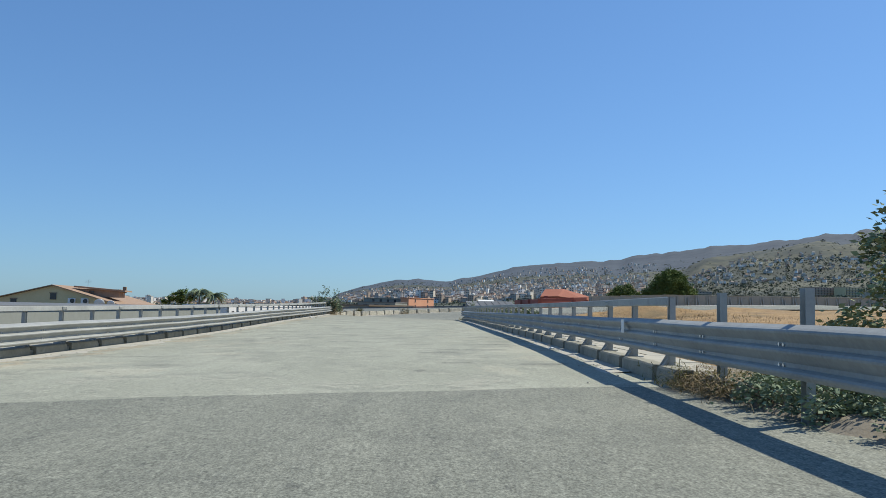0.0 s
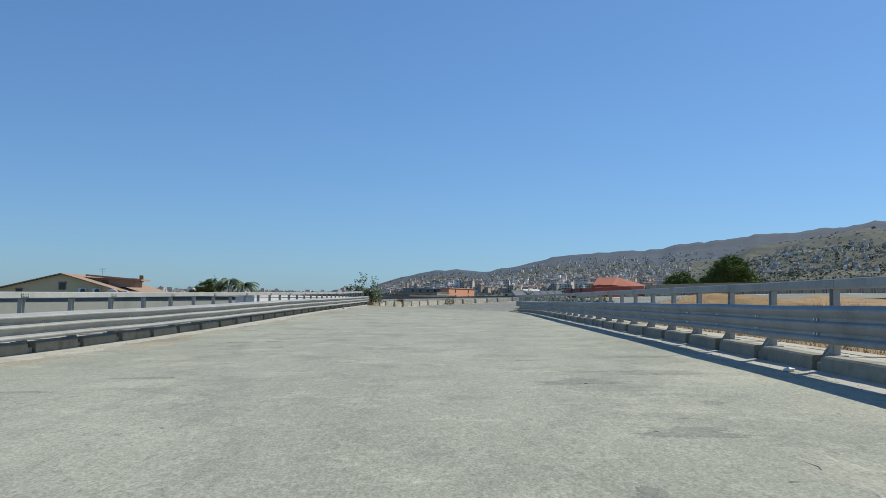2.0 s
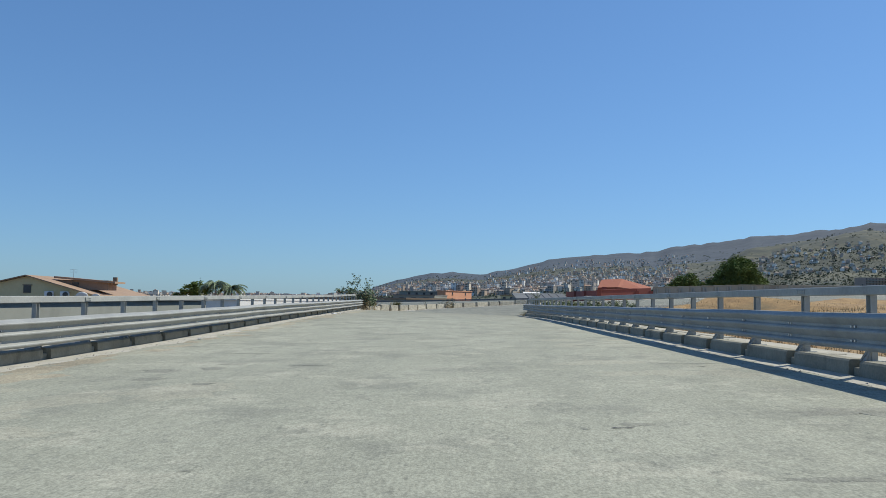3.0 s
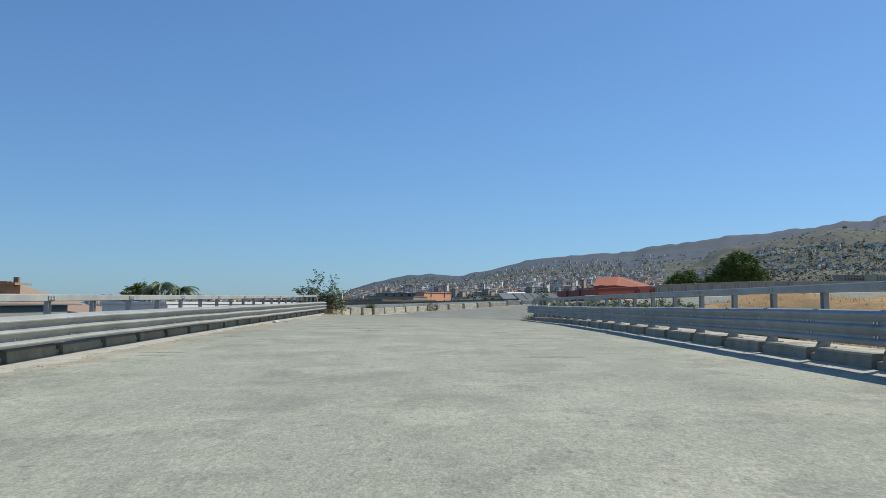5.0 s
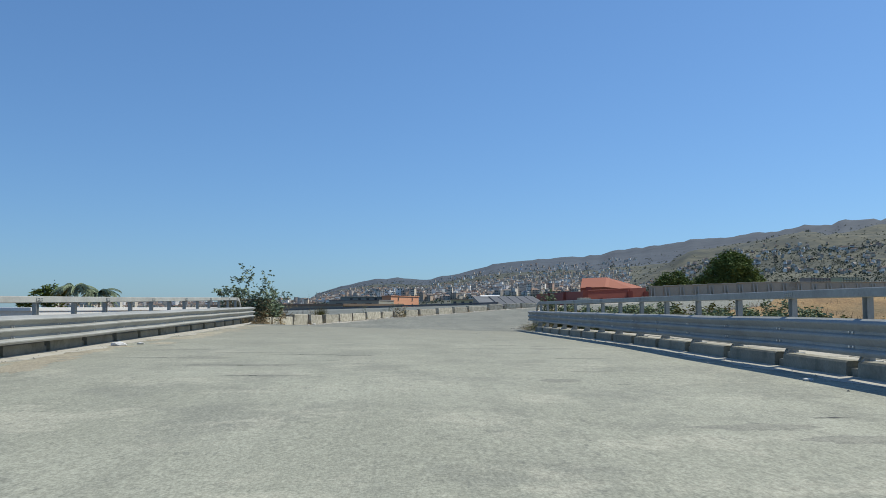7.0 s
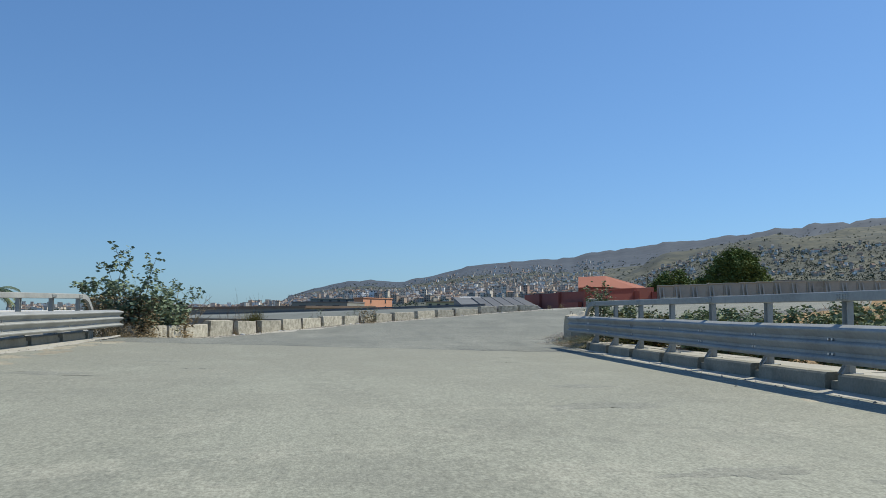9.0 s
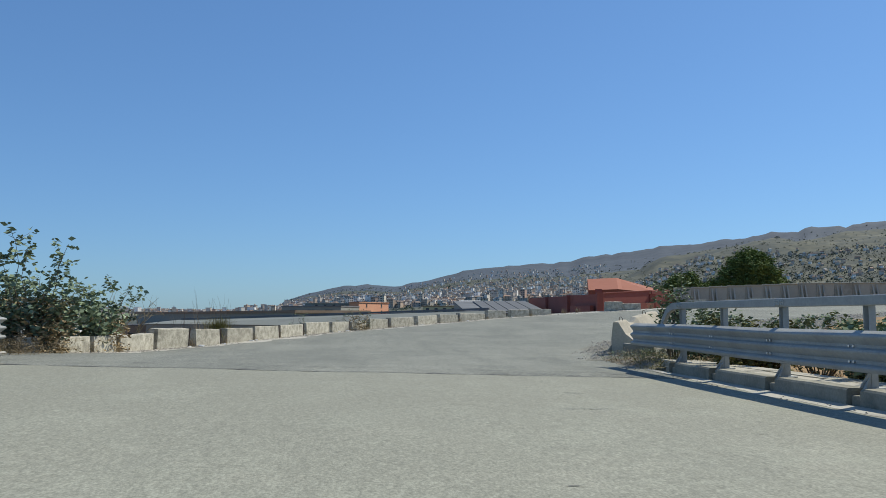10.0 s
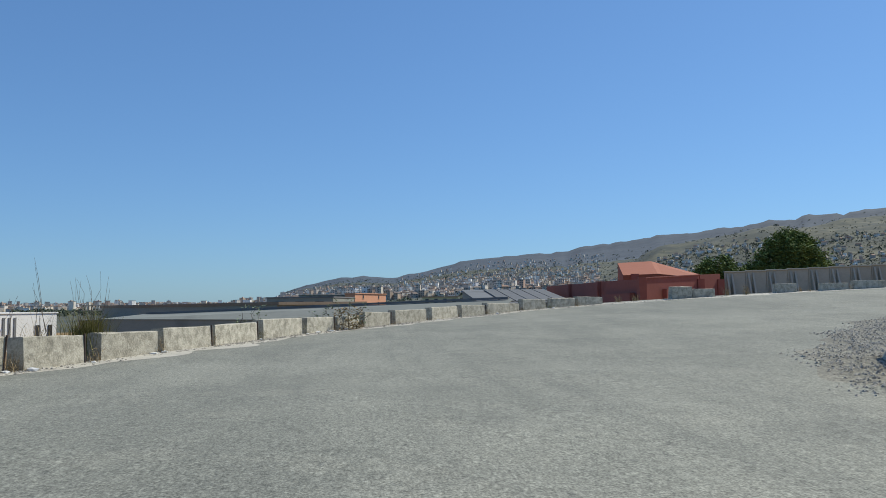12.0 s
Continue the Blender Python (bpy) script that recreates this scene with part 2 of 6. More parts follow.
# ---- building blocks ----
def mesh_of(bm, name, mat, smooth=False):
    me = bpy.data.meshes.new(name)
    bm.normal_update()
    bm.to_mesh(me)
    bm.free()
    for one in mat if isinstance(mat, (list, tuple)) else (mat,):
        me.materials.append(one)
    if smooth:
        for p in me.polygons:
            p.use_smooth = True
    return me


def part(name, bm, mat, parent, label="", smooth=False):
    ob = new(name, mesh_of(bm, name, mat, smooth))
    ob.parent = parent
    if label:
        ob["label"] = label
    return ob


def shared(name, me, parent, m):
    ob = new(name, me)
    ob.parent = parent
    ob.matrix_basis = m
    return ob


def thing(name, label, category, group="", kind="", at=(0, 0, 0)):
    ob = new(name)
    ob.location = at
    ob.empty_display_size = 0.3
    return tagged(ob, label, category, group, kind)


def solo(name, bm, mat, label, category, group="", kind="", smooth=False):
    return tagged(new(name, mesh_of(bm, name, mat, smooth)), label, category, group, kind)


def add_box(bm, m, size, bevel=0.0, mat=0):
    made = bmesh.ops.create_cube(bm, size=1, matrix=m @ Matrix.Diagonal((*size, 1)))
    faces = {f for v in made["verts"] for f in v.link_faces}
    for f in faces:
        f.material_index = mat
    if bevel:
        edges = list({e for v in made["verts"] for e in v.link_edges})
        bmesh.ops.bevel(bm, geom=edges, offset=bevel, segments=1, affect="EDGES")
    return bm


def boxed(size, at=(0, 0, 0), bevel=0.0):
    return add_box(bmesh.new(), Matrix.Translation(at), size, bevel)


def prism(bm, points, z0, z1, mat=0):
    """An upright prism over a plan polygon; z0 and z1 are numbers, or one for each corner."""
    n = len(points)
    lo = z0 if hasattr(z0, "__len__") else [z0] * n
    hi = z1 if hasattr(z1, "__len__") else [z1] * n
    a = [bm.verts.new((x, y, z)) for (x, y), z in zip(points, lo)]
    b = [bm.verts.new((x, y, z)) for (x, y), z in zip(points, hi)]
    faces = [bm.faces.new(a[::-1]), bm.faces.new(b)] + [bm.faces.new((a[k], a[(k + 1) % n], b[(k + 1) % n], b[k])) for k in range(n)]
    for f in faces:
        f.material_index = mat
    bmesh.ops.recalc_face_normals(bm, faces=faces)
    return bm


def sweep(bm, rings, closed=True, caps=True):
    """Joins equal rings of points into a tube."""
    loops = [[bm.verts.new(p) for p in ring] for ring in rings]
    n = len(loops[0])
    for a, b in zip(loops, loops[1:]):
        for k in range(n if closed else n - 1):
            bm.faces.new((a[k], a[(k + 1) % n], b[(k + 1) % n], b[k]))
    if caps and closed:
        bm.faces.new(loops[0][::-1])
        bm.faces.new(loops[-1])
    bmesh.ops.recalc_face_normals(bm, faces=bm.faces)
    return bm


def tube(bm, points, radii, sides=6):
    rings = []
    for k, p in enumerate(points):
        a, b = points[max(k - 1, 0)], points[min(k + 1, len(points) - 1)]
        d = (Vector(b) - Vector(a)).normalized()
        u = d.orthogonal().normalized()
        v = d.cross(u)
        rings.append([Vector(p) + radii[k] * (math.cos(2 * math.pi * j / sides) * u + math.sin(2 * math.pi * j / sides) * v) for j in range(sides)])
    return sweep(bm, rings)


def pieces(name, quads, mat, label, category, parent=None, kind=""):
    """Many loose faces given as lists of corners, in one mesh."""
    verts, faces = [], []
    for q in quads:
        faces.append(tuple(range(len(verts), len(verts) + len(q))))
        verts.extend(q)
    me = bpy.data.meshes.new(name)
    me.from_pydata([tuple(v) for v in verts], [], faces)
    me.materials.append(mat)
    ob = new(name, me)
    if parent:
        ob.parent = parent
        if label:
            ob["label"] = label
        if kind:
            ob["kind"] = kind
        return ob
    return tagged(ob, label, category, kind=kind)


# ---- the lie of the road ----
def lerp_on(table):
    xs, ys = np.array(table, float).T
    return lambda v: float(np.interp(v, xs, ys))


def smooth_on(table, width=5.0):
    raw = lerp_on(table)
    return lambda v: sum(raw(v + width * k) for k in (-1.5, -1, -0.5, 0, 0.5, 1, 1.5)) / 7


edge_right = smooth_on([(-13, 5.1), (0, 5.5), (11, 6.0), (33, 6.19), (55, 6.46), (73, 6.97), (90, 7.55)])
edge_left = smooth_on([(-13, -9.0), (11, -8.6), (24, -8.3), (42, -7.95), (55, -7.95), (77, -8.15), (90, -8.5)])
foot_right = smooth_on([(-13, 0.15), (55, 0.16), (66, 0.06), (74, -0.06), (86, -0.14)])
foot_left = smooth_on([(-13, -0.24), (20, -0.22), (28, -0.11), (34, -0.03), (43, 0.12), (52, 0.2), (66, 0.26), (77, 0.3)])
rail_top_right = smooth_on([(-13, 1.19), (1, 1.165), (8, 1.135), (40, 1.07), (50, 1.035), (60, 1.02), (72, 1.01), (90, 1.0)])
rail_top_left = smooth_on([(-13, 0.62), (9, 0.665), (19, 0.71), (28, 0.78), (34, 0.88), (43, 0.965), (59, 1.055), (72, 1.15), (84, 1.21)])
hand_top_right = smooth_on([(-13, 1.55), (8, 1.53), (60, 1.5), (90, 1.48)])
hand_top_left = smooth_on([(-13, 1.02), (9, 1.1), (20, 1.15), (35, 1.27), (50, 1.385), (69, 1.56), (75, 1.66), (84, 1.72)])

ROW = [(-8.6, 83.0), (-7.57, 88.8), (-7.2, 91.5), (-6.38, 93.6), (-5.3, 96.2), (-4.4, 98.5), (-3.45, 100.9), (-2.03, 105.2), (1.5, 112.0), (5.5, 118.0), (10.2, 122.8), (15.5, 126.0), (20.6, 127.5), (29.0, 128.8), (40.0, 128.0), (52.0, 123.0), (66.0, 112.0)]
row_x, row_y = np.array(ROW).T
row_s = np.r_[0, np.cumsum(np.hypot(np.diff(row_x), np.diff(row_y)))]


def row_at(s):
    return float(np.interp(s, row_s, row_x)), float(np.interp(s, row_s, row_y))


outer_z = lerp_on([(0, 0.22), (5, -0.02), (8, -0.08), (12, -0.07), (16, 0.02), (23, 0.14), (32, 0.34), (40, 0.6), (48, 1.0), (56, 1.4), (65, 1.82), (76, 2.25), (90, 2.7), (108, 3.0)])
# the inner edge of the bend, at the same run along it
INNER = [(7.5, 84.0), (8.6, 88.0), (9.3, 90.0), (10.5, 92.5), (12.0, 95.0), (13.5, 97.0), (15.0, 99.0), (18.0, 102.0), (24.0, 106.5), (30.0, 109.0), (36.0, 110.5), (42.0, 111.0), (46.0, 110.0), (51.0, 107.0), (56.0, 102.0), (62.0, 96.0), (70.0, 88.0)]
inner_z = [-0.12, -0.05, 0.0, 0.06, 0.14, 0.22, 0.3, 0.48, 0.85, 1.1, 1.4, 1.65, 1.85, 2.0, 2.15, 2.3, 2.5]
inner_x, inner_y = np.array(INNER).T


def bend_point(s, u):
    """A point of the bend's surface: s metres along its outer edge, u from 0 at that edge to 1 at the inner edge."""
    ox, oy = row_at(s)
    ix, iy = float(np.interp(s, row_s, inner_x)), float(np.interp(s, row_s, inner_y))
    iz = float(np.interp(s, row_s, inner_z))
    return Vector((ox + (ix - ox) * u, oy + (iy - oy) * u, outer_z(s) + (iz - outer_z(s)) * u))


def deck_z(x, y):
    a, b = edge_left(y), edge_right(y)
    return foot_left(y) + (foot_right(y) - foot_left(y)) * (x - a) / (b - a)


# ---- ground, hills, sea ----
RIDGE = [(-40, 0.1), (-24, 0.0), (-9, 0.1), (-6, 0.45), (-5.2, 0.95), (-3.7, 1.45), (-1.3, 1.96), (0.2, 2.07), (2.6, 1.97), (4.6, 2.44), (6.2, 2.78), (8.7, 3.32), (12.6, 3.54), (14.6, 3.59), (15.8, 3.96), (17.0, 4.09), (20.1, 4.52), (24.1, 4.85), (29.4, 5.48), (34.9, 5.87), (50, 6.0), (80, 4.0)]
ridge_angle = lerp_on(RIDGE)
spur_angle = lerp_on([(14, 0), (18, 1.9), (21, 3.5), (24, 4.2), (27, 4.55), (31, 4.6), (36, 4.9), (50, 4.6), (70, 2.0)])


def step01(v):
    v = min(max(v, 0.0), 1.0)
    return v * v * (3 - 2 * v)


def field_z(x, y):
    return -0.9 + 0.045 * x + 0.003 * y


def mound(x, y):
    """Low grassy mounds in the field."""
    return 1.5 * math.exp(-(((x - 31) / 8.5) ** 2) - ((y - 94) / 7.5) ** 2) + 0.7 * math.exp(-(((x - 30) / 6) ** 2) - ((y - 62) / 9) ** 2)


def hill_z(x, y):
    r = math.hypot(x, y - 77)
    az = math.degrees(math.atan2(x, y - 77))
    rough = noise.fractal(Vector((x * 0.0021, y * 0.0021, 3.1)), 1.0, 2.0, 5)
    base = -5.5
    reach = 4000 + 400 * math.sin(az * 0.11)
    crest = 1.2 + reach * math.tan(radians(ridge_angle(az) * (1 + 0.035 * noise.noise(Vector((az * 1.3, 5.0, 0))) + 0.025 * noise.noise(Vector((az * 4.1, 9.0, 0))))))
    t = (r - 320) / (reach - 320)
    if t <= 0 or crest < 2:
        far = base
    elif t <= 1:
        far = base + (crest - base) * (0.28 * t + 0.72 * t**2.2) + rough * 34 * t * (1 - 0.85 * t)
    else:
        far = crest - (t - 1) * reach * 0.10
    spur = spur_angle(az)
    if spur > 0:
        top = 2400 * math.tan(radians(spur))
        d = (r - 2400) / (1250 if r < 2400 else 500)
        gully = noise.fractal(Vector((x * 0.005, y * 0.005, 9.0)), 1.0, 2.0, 4)
        far = max(far, -10 + (top + 10) * math.exp(-d * d * 1.6) + gully * 30 * math.exp(-d * d * 3))
    return far


def ground_z(x, y):
    r = math.hypot(x, y - 60)
    hills = hill_z(x, y)
    # near land: a field on one side, low sheds on the other
    if y > 80:
        # outside of the bend the land drops away towards the sheds, and stays level behind the wall
        along = min(max((x + 8) / 40, 0), 1)
        k = int(np.argmin((row_x - x) ** 2 + (row_y - y) ** 2))
        s = row_s[k]
        out = (x - row_x[k]) * -0.6 + (y - row_y[k]) * 0.8
        road = outer_z(s) - 0.4
        low = -4.5 + 5.4 * step01(along)
        near = road + (low - road) * step01((out - 1.5) / 9) if out > 0 else min(field_z(x, y), bend_point(s, 0.5).z - 0.5) + mound(x, y)
        if x < -13 and y < 92:
            near = min(near, -4.5)
    elif x > edge_right(y):
        near = field_z(x, y) - 0.25 + mound(x, y)
        if y < 0 and x < 12:
            near = max(near, -0.2)
    elif x < edge_left(y) - 1.5:
        near = -4.8
    else:
        near = -1.4 if y > -4 else deck_z(x, y) - 0.35
    t = step01((r - 130) / 190)
    return near + (hills - near) * t


def build_ground():
    radii = [0.0] + [4.0 * 1.083**k for k in range(92)]
    radii = [q for q in radii if q < 1400] + [1430 * 1.03**k for k in range(41)] + [4800]
    angles = sorted(set([a for a in range(-180, 181, 6)] + [a * 0.4 for a in range(-70, 110)]))
    angles = [a for a in angles if a < 180]
    bm = bmesh.new()
    rings = []
    for q in radii[1:]:
        rings.append([bm.verts.new((q * math.sin(radians(a)), 60 + q * math.cos(radians(a)), ground_z(q * math.sin(radians(a)), 60 + q * math.cos(radians(a))))) for a in angles])
    mid = bm.verts.new((0, 60, -1.4))
    n = len(angles)
    for k in range(n):
        bm.faces.new((mid, rings[0][(k + 1) % n], rings[0][k]))
    for q, (a, b) in zip(radii[1:], zip(rings, rings[1:])):
        for k in range(n):
            f = bm.faces.new((a[k], a[(k + 1) % n], b[(k + 1) % n], b[k]))
            # slot 2 is the far ridge, with haze in its colour
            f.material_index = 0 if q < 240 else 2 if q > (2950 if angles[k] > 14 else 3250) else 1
    bmesh.ops.recalc_face_normals(bm, faces=bm.faces)
    if sum(f.normal.z for f in bm.faces) < 0:
        bmesh.ops.reverse_faces(bm, faces=bm.faces)
    solo("ground", bm, (M_FIELD, M_HILL, M_HAZY_FOREST), "dry grass field rising into bare brown hills and a haze-tinted ridge", "ground", kind="structure", smooth=True)


build_ground()
bm = bmesh.new()
sea_rim = [(4700 * math.sin(radians(a)), 60 + 4700 * math.cos(radians(a))) for a in (-100, -85, -70, -55, -45, -35, -28, -23)]
prism(bm, [(-420, 300), (-1500, -100)] + sea_rim + [(-560, 1300)], -6.0, -4.6)
solo("water", bm, M_SEA, "calm blue sea along the horizon", "sea", kind="structure")


# ---- road ----
def sheet(name, place, nu, nv, mat, label, thick, kind="structure", category="road"):
    """A solid sheet over place(u, v), u and v from 0 to 1."""
    bm = bmesh.new()
    top = [[bm.verts.new(place(i / nu, j / nv)) for i in range(nu + 1)] for j in range(nv + 1)]
    low = [[bm.verts.new(v.co - Vector((0, 0, thick))) for v in line] for line in top]
    for j in range(nv):
        for i in range(nu):
            bm.faces.new((top[j][i], top[j][i + 1], top[j + 1][i + 1], top[j + 1][i]))
            bm.faces.new((low[j][i], low[j + 1][i], low[j + 1][i + 1], low[j][i + 1]))
    for j in range(nv):
        bm.faces.new((top[j][0], top[j + 1][0], low[j + 1][0], low[j][0]))
        bm.faces.new((top[j + 1][nu], top[j][nu], low[j][nu], low[j + 1][nu]))
    for i in range(nu):
        bm.faces.new((top[0][i + 1], top[0][i], low[0][i], low[0][i + 1]))
        bm.faces.new((top[nv][i], top[nv][i + 1], low[nv][i + 1], low[nv][i]))
    bmesh.ops.recalc_face_normals(bm, faces=bm.faces)
    return solo(name, bm, mat, label, category, kind=kind, smooth=False)


seam_line = lerp_on([(-12, -3.6), (-3.6, -2.85), (-1, -2.2), (2, -1.86), (4.8, -1.45), (5.6, -1.8), (9, -2.0)])


def seam_y(x):
    return seam_line(x) + 0.05 * math.sin(x * 2.3)


def joint_y(x):
    return 77.1 - 0.06 * x + 0.05 * math.sin(x * 1.7)


def across(u, y, spare=1.25):
    a, b = edge_left(y) - spare, edge_right(y) + spare
    return a + (b - a) * u


def wavy(x, y):
    return 0.012 * noise.noise(Vector((x * 0.35, y * 0.2, 1.0)))


def deck_place(u, v):
    y = -3 + v * 79.4
    x = across(u, y)
    lo, hi = seam_y(x), joint_y(x)
    y = lo + v * (hi - lo)
    return Vector((x, y, deck_z(x, y) + wavy(x, y)))


def approach_place(u, v):
    y = -26 + v * 24
    x = across(u, y, 2.5)
    y = -26 + v * (seam_y(x) + 26)
    return Vector((x, y, deck_z(x, y) + wavy(x, y) + 0.004 * (1 - v)))


def landing_place(u, v):
    x = across(u, 80, 1.0 if u < 0.5 else 0.6)
    lo = joint_y(x)
    a, b = bend_point(0, 0), bend_point(0, 1)
    k = (x - a.x) / (b.x - a.x)
    end = a + (b - a) * k
    y = lo + v * (end.y - lo)
    return Vector((x, y, deck_z(x, y) * (1 - v) + end.z * v + wavy(x, y)))


def bend_place(u, v):
    p = bend_point(v * row_s[-1] * 0.999, -0.06 + u * 1.06)
    p.z += wavy(p.x, p.y)
    return p


sheet("road_approach", approach_place, 24, 24, M_ASPHALT, "grey coarse asphalt ending in a straight seam", 0.3)
sheet("road_deck", deck_place, 40, 160, M_DECK, "pale worn dusty road deck with darker tyre stains", 0.7)
sheet("road_landing", landing_place, 30, 12, M_CURVE, "worn grey asphalt past the expansion joint", 0.4)
sheet("road_bend", bend_place, 30, 110, M_CURVE, "worn grey asphalt bending uphill", 0.4)


def ribbon(bm, points, widths, lift=0.006):
    """A thin flat strip lying on the road along points (x, y)."""
    rows = []
    for k, (x, y) in enumerate(points):
        a, b = points[max(k - 1, 0)], points[min(k + 1, len(points) - 1)]
        d = Vector((b[0] - a[0], b[1] - a[1])).normalized()
        w = widths[k] / 2
        rows.append([(x - d.y * s * w, y + d.x * s * w) for s in (-1, 1)])
    vs = [[bm.verts.new((px, py, deck_z(px, py) + wavy(px, py) + lift)) for px, py in row] for row in rows]
    for a, b in zip(vs, vs[1:]):
        bm.faces.new((a[0], a[1], b[1], b[0]))
    return bm


# expansion joint: thin broken cracks across the road, with a rough torn strip at one end
rng = random.Random(4)
bm = bmesh.new()
for off, width, seed in ((0.0, 0.06, 1.0), (0.2, 0.03, 2.0), (1.5, 0.05, 4.0)):
    run = []
    for k in range(330):
        x = -7.9 + 0.045 * k
        y = joint_y(x) + off + 0.16 * noise.noise(Vector((x * 0.9, seed, 0))) + 0.035 * noise.noise(Vector((x * 6, seed, 3)))
        w = width * (0.75 + 1.5 * noise.noise(Vector((x * 1.3, seed, 6))) + 1.1 * noise.noise(Vector((x * 9, seed, 8)))) - (0.004 if off else -0.01)
        if w > 0.003:
            run.append((x, y, w))
        if (w <= 0.003 or k == 329) and run:
            if len(run) > 2:
                ribbon(bm, [(p, q) for p, q, _ in run], [r for _, _, r in run])
            run = []
for k in range(46):
    x = rng.uniform(2.6, 6.6)
    y = joint_y(x) + 0.15 + abs(rng.gauss(0, 0.5))
    run = rng.uniform(0.1, 0.5)
    pts = [(x + run * j / 4, y + rng.uniform(-0.04, 0.04)) for j in range(5)]
    ribbon(bm, pts, [0.004, rng.uniform(0.01, 0.05), rng.uniform(0.01, 0.06), rng.uniform(0.01, 0.05), 0.004])
solo("expansion_joint", bm, M_CRACK, "broken dark expansion joint across the road", "road joint", kind="structure")

# dark scuffs and loose twigs on the deck
bm = bmesh.new()
rng = random.Random(14)
for x0, y0, run in ((-4.6, 66.0, 0.8), (-1.3, 50.8, 0.9), (-2.2, 51.6, 0.8), (2.5, 46.8, 0.35), (3.6, 43.5, 0.4), (1.55, 12.0, 0.22), (2.35, 20.6, 0.3), (-3.0, 19.6, 0.9), (-8.0, 56.0, 0.6), (0.4, 32.5, 0.25), (-5.2, 36.6, 0.5)):
    pts = [(x0 + run * k / 7, y0 + rng.uniform(-0.012, 0.012)) for k in range(8)]
    ribbon(bm, pts, [0.006] + [rng.uniform(0.012, 0.05) for _ in range(6)] + [0.006])
for _ in range(150):
    y = rng.uniform(-8, 76)
    x = rng.uniform(edge_left(y) + 0.8, edge_right(y) - 0.8)
    run, tilt = rng.uniform(0.03, 0.16), rng.gauss(0, 0.3)
    pts = [(x + run * k / 3, y + run * k / 3 * tilt + rng.uniform(-0.006, 0.006)) for k in range(4)]
    ribbon(bm, pts, [0.004, rng.uniform(0.006, 0.02), rng.uniform(0.006, 0.02), 0.004])
solo("road_scuffs", bm, M_CRACK, "short dark scuffs across the pale road", "road marks", kind="structure")


def blotch(bm, x, y, rx, ry, seed, lift=0.004):
    """A ragged flat patch on the road, without thickness enough to see."""
    mid = bm.verts.new((x, y, deck_z(x, y) + wavy(x, y) + lift))
    rings = []
    n = 44
    for scale in (0.33, 0.66, 1.0):
        ring = []
        for k in range(n):
            a = 2 * math.pi * k / n
            d = Vector((math.cos(a), math.sin(a), 0))
            q = 1.0 if scale < 1 else 0.85 + 0.7 * noise.noise(d * 1.3 + Vector((seed, 0, 0))) + 0.45 * noise.noise(d * 5 + Vector((0, seed, 0))) + 0.3 * noise.noise(d * 13 + Vector((0, 0, seed)))
            q = max(q, 0.3) if scale == 1.0 else scale * 0.6
            px, py = x + d.x * rx * q, y + d.y * ry * q
            px = min(max(px, edge_left(py) + 0.05), edge_right(py) - 0.05)
            ring.append(bm.verts.new((px, py, deck_z(px, py) + wavy(px, py) + (lift if scale < 1 else -0.003))))
        rings.append(ring)
    for k in range(n):
        bm.faces.new((mid, rings[0][k], rings[0][(k + 1) % n]))
        for a, b in zip(rings, rings[1:]):
            bm.faces.new((a[k], b[k], b[(k + 1) % n], a[(k + 1) % n]))


rng = random.Random(61)
for name, label, mat, spots, lift in (
    ("road_stains", "dark greasy stains on the pale road deck", M_STAIN, [(-4.9, 66.4, 0.9, 0.35), (-3.4, 54.2, 1.3, 0.22), (-2.2, 53.6, 1.1, 0.18), (-1.2, 53.2, 0.6, 0.2), (-4.4, 53.0, 0.8, 0.16), (-3.2, 50.6, 1.6, 0.35), (-4.6, 52.5, 1.7, 0.3), (-2.4, 48.4, 0.9, 0.2), (3.6, 9.6, 0.8, 0.7), (4.3, 13.0, 0.7, 0.5), (2.9, 43.0, 0.7, 0.3)] + [(rng.choice((rng.uniform(1.5, 5.0), rng.uniform(-7, -2.5))), rng.uniform(2, 74), rng.uniform(0.15, 0.9), rng.uniform(0.1, 0.5)) for _ in range(46)], 0.006),
    ("road_pale_patches", "pale dusty worn patches on the road deck", M_PALE, [(rng.choice((rng.uniform(2.2, 5.6), rng.uniform(-7.6, -3.5))), rng.uniform(1, 44), rng.uniform(0.3, 1.3), rng.uniform(0.3, 1.6)) for _ in range(34)], 0.004),
    ("road_edge_dirt", "brown dirt washed along the edge of the road", M_DIRT, [(edge_left(0.5 + 1.7 * k) + 0.5 + 0.9 * rng.random(), 0.5 + 1.7 * k, rng.uniform(0.3, 0.9), rng.uniform(0.5, 1.6)) for k in range(46)] + [(edge_right(3.0 * k) - 0.35 - 0.5 * rng.random(), 3.0 * k, rng.uniform(0.15, 0.4), rng.uniform(0.3, 1.0)) for k in range(1, 26)], 0.005),
):
    bm = bmesh.new()
    for x, y, rx, ry in spots:
        blotch(bm, x, y, rx, ry, rng.uniform(0, 90), lift + rng.uniform(0, 0.0009))
    solo(name, bm, mat, label, "road marks", kind="structure")


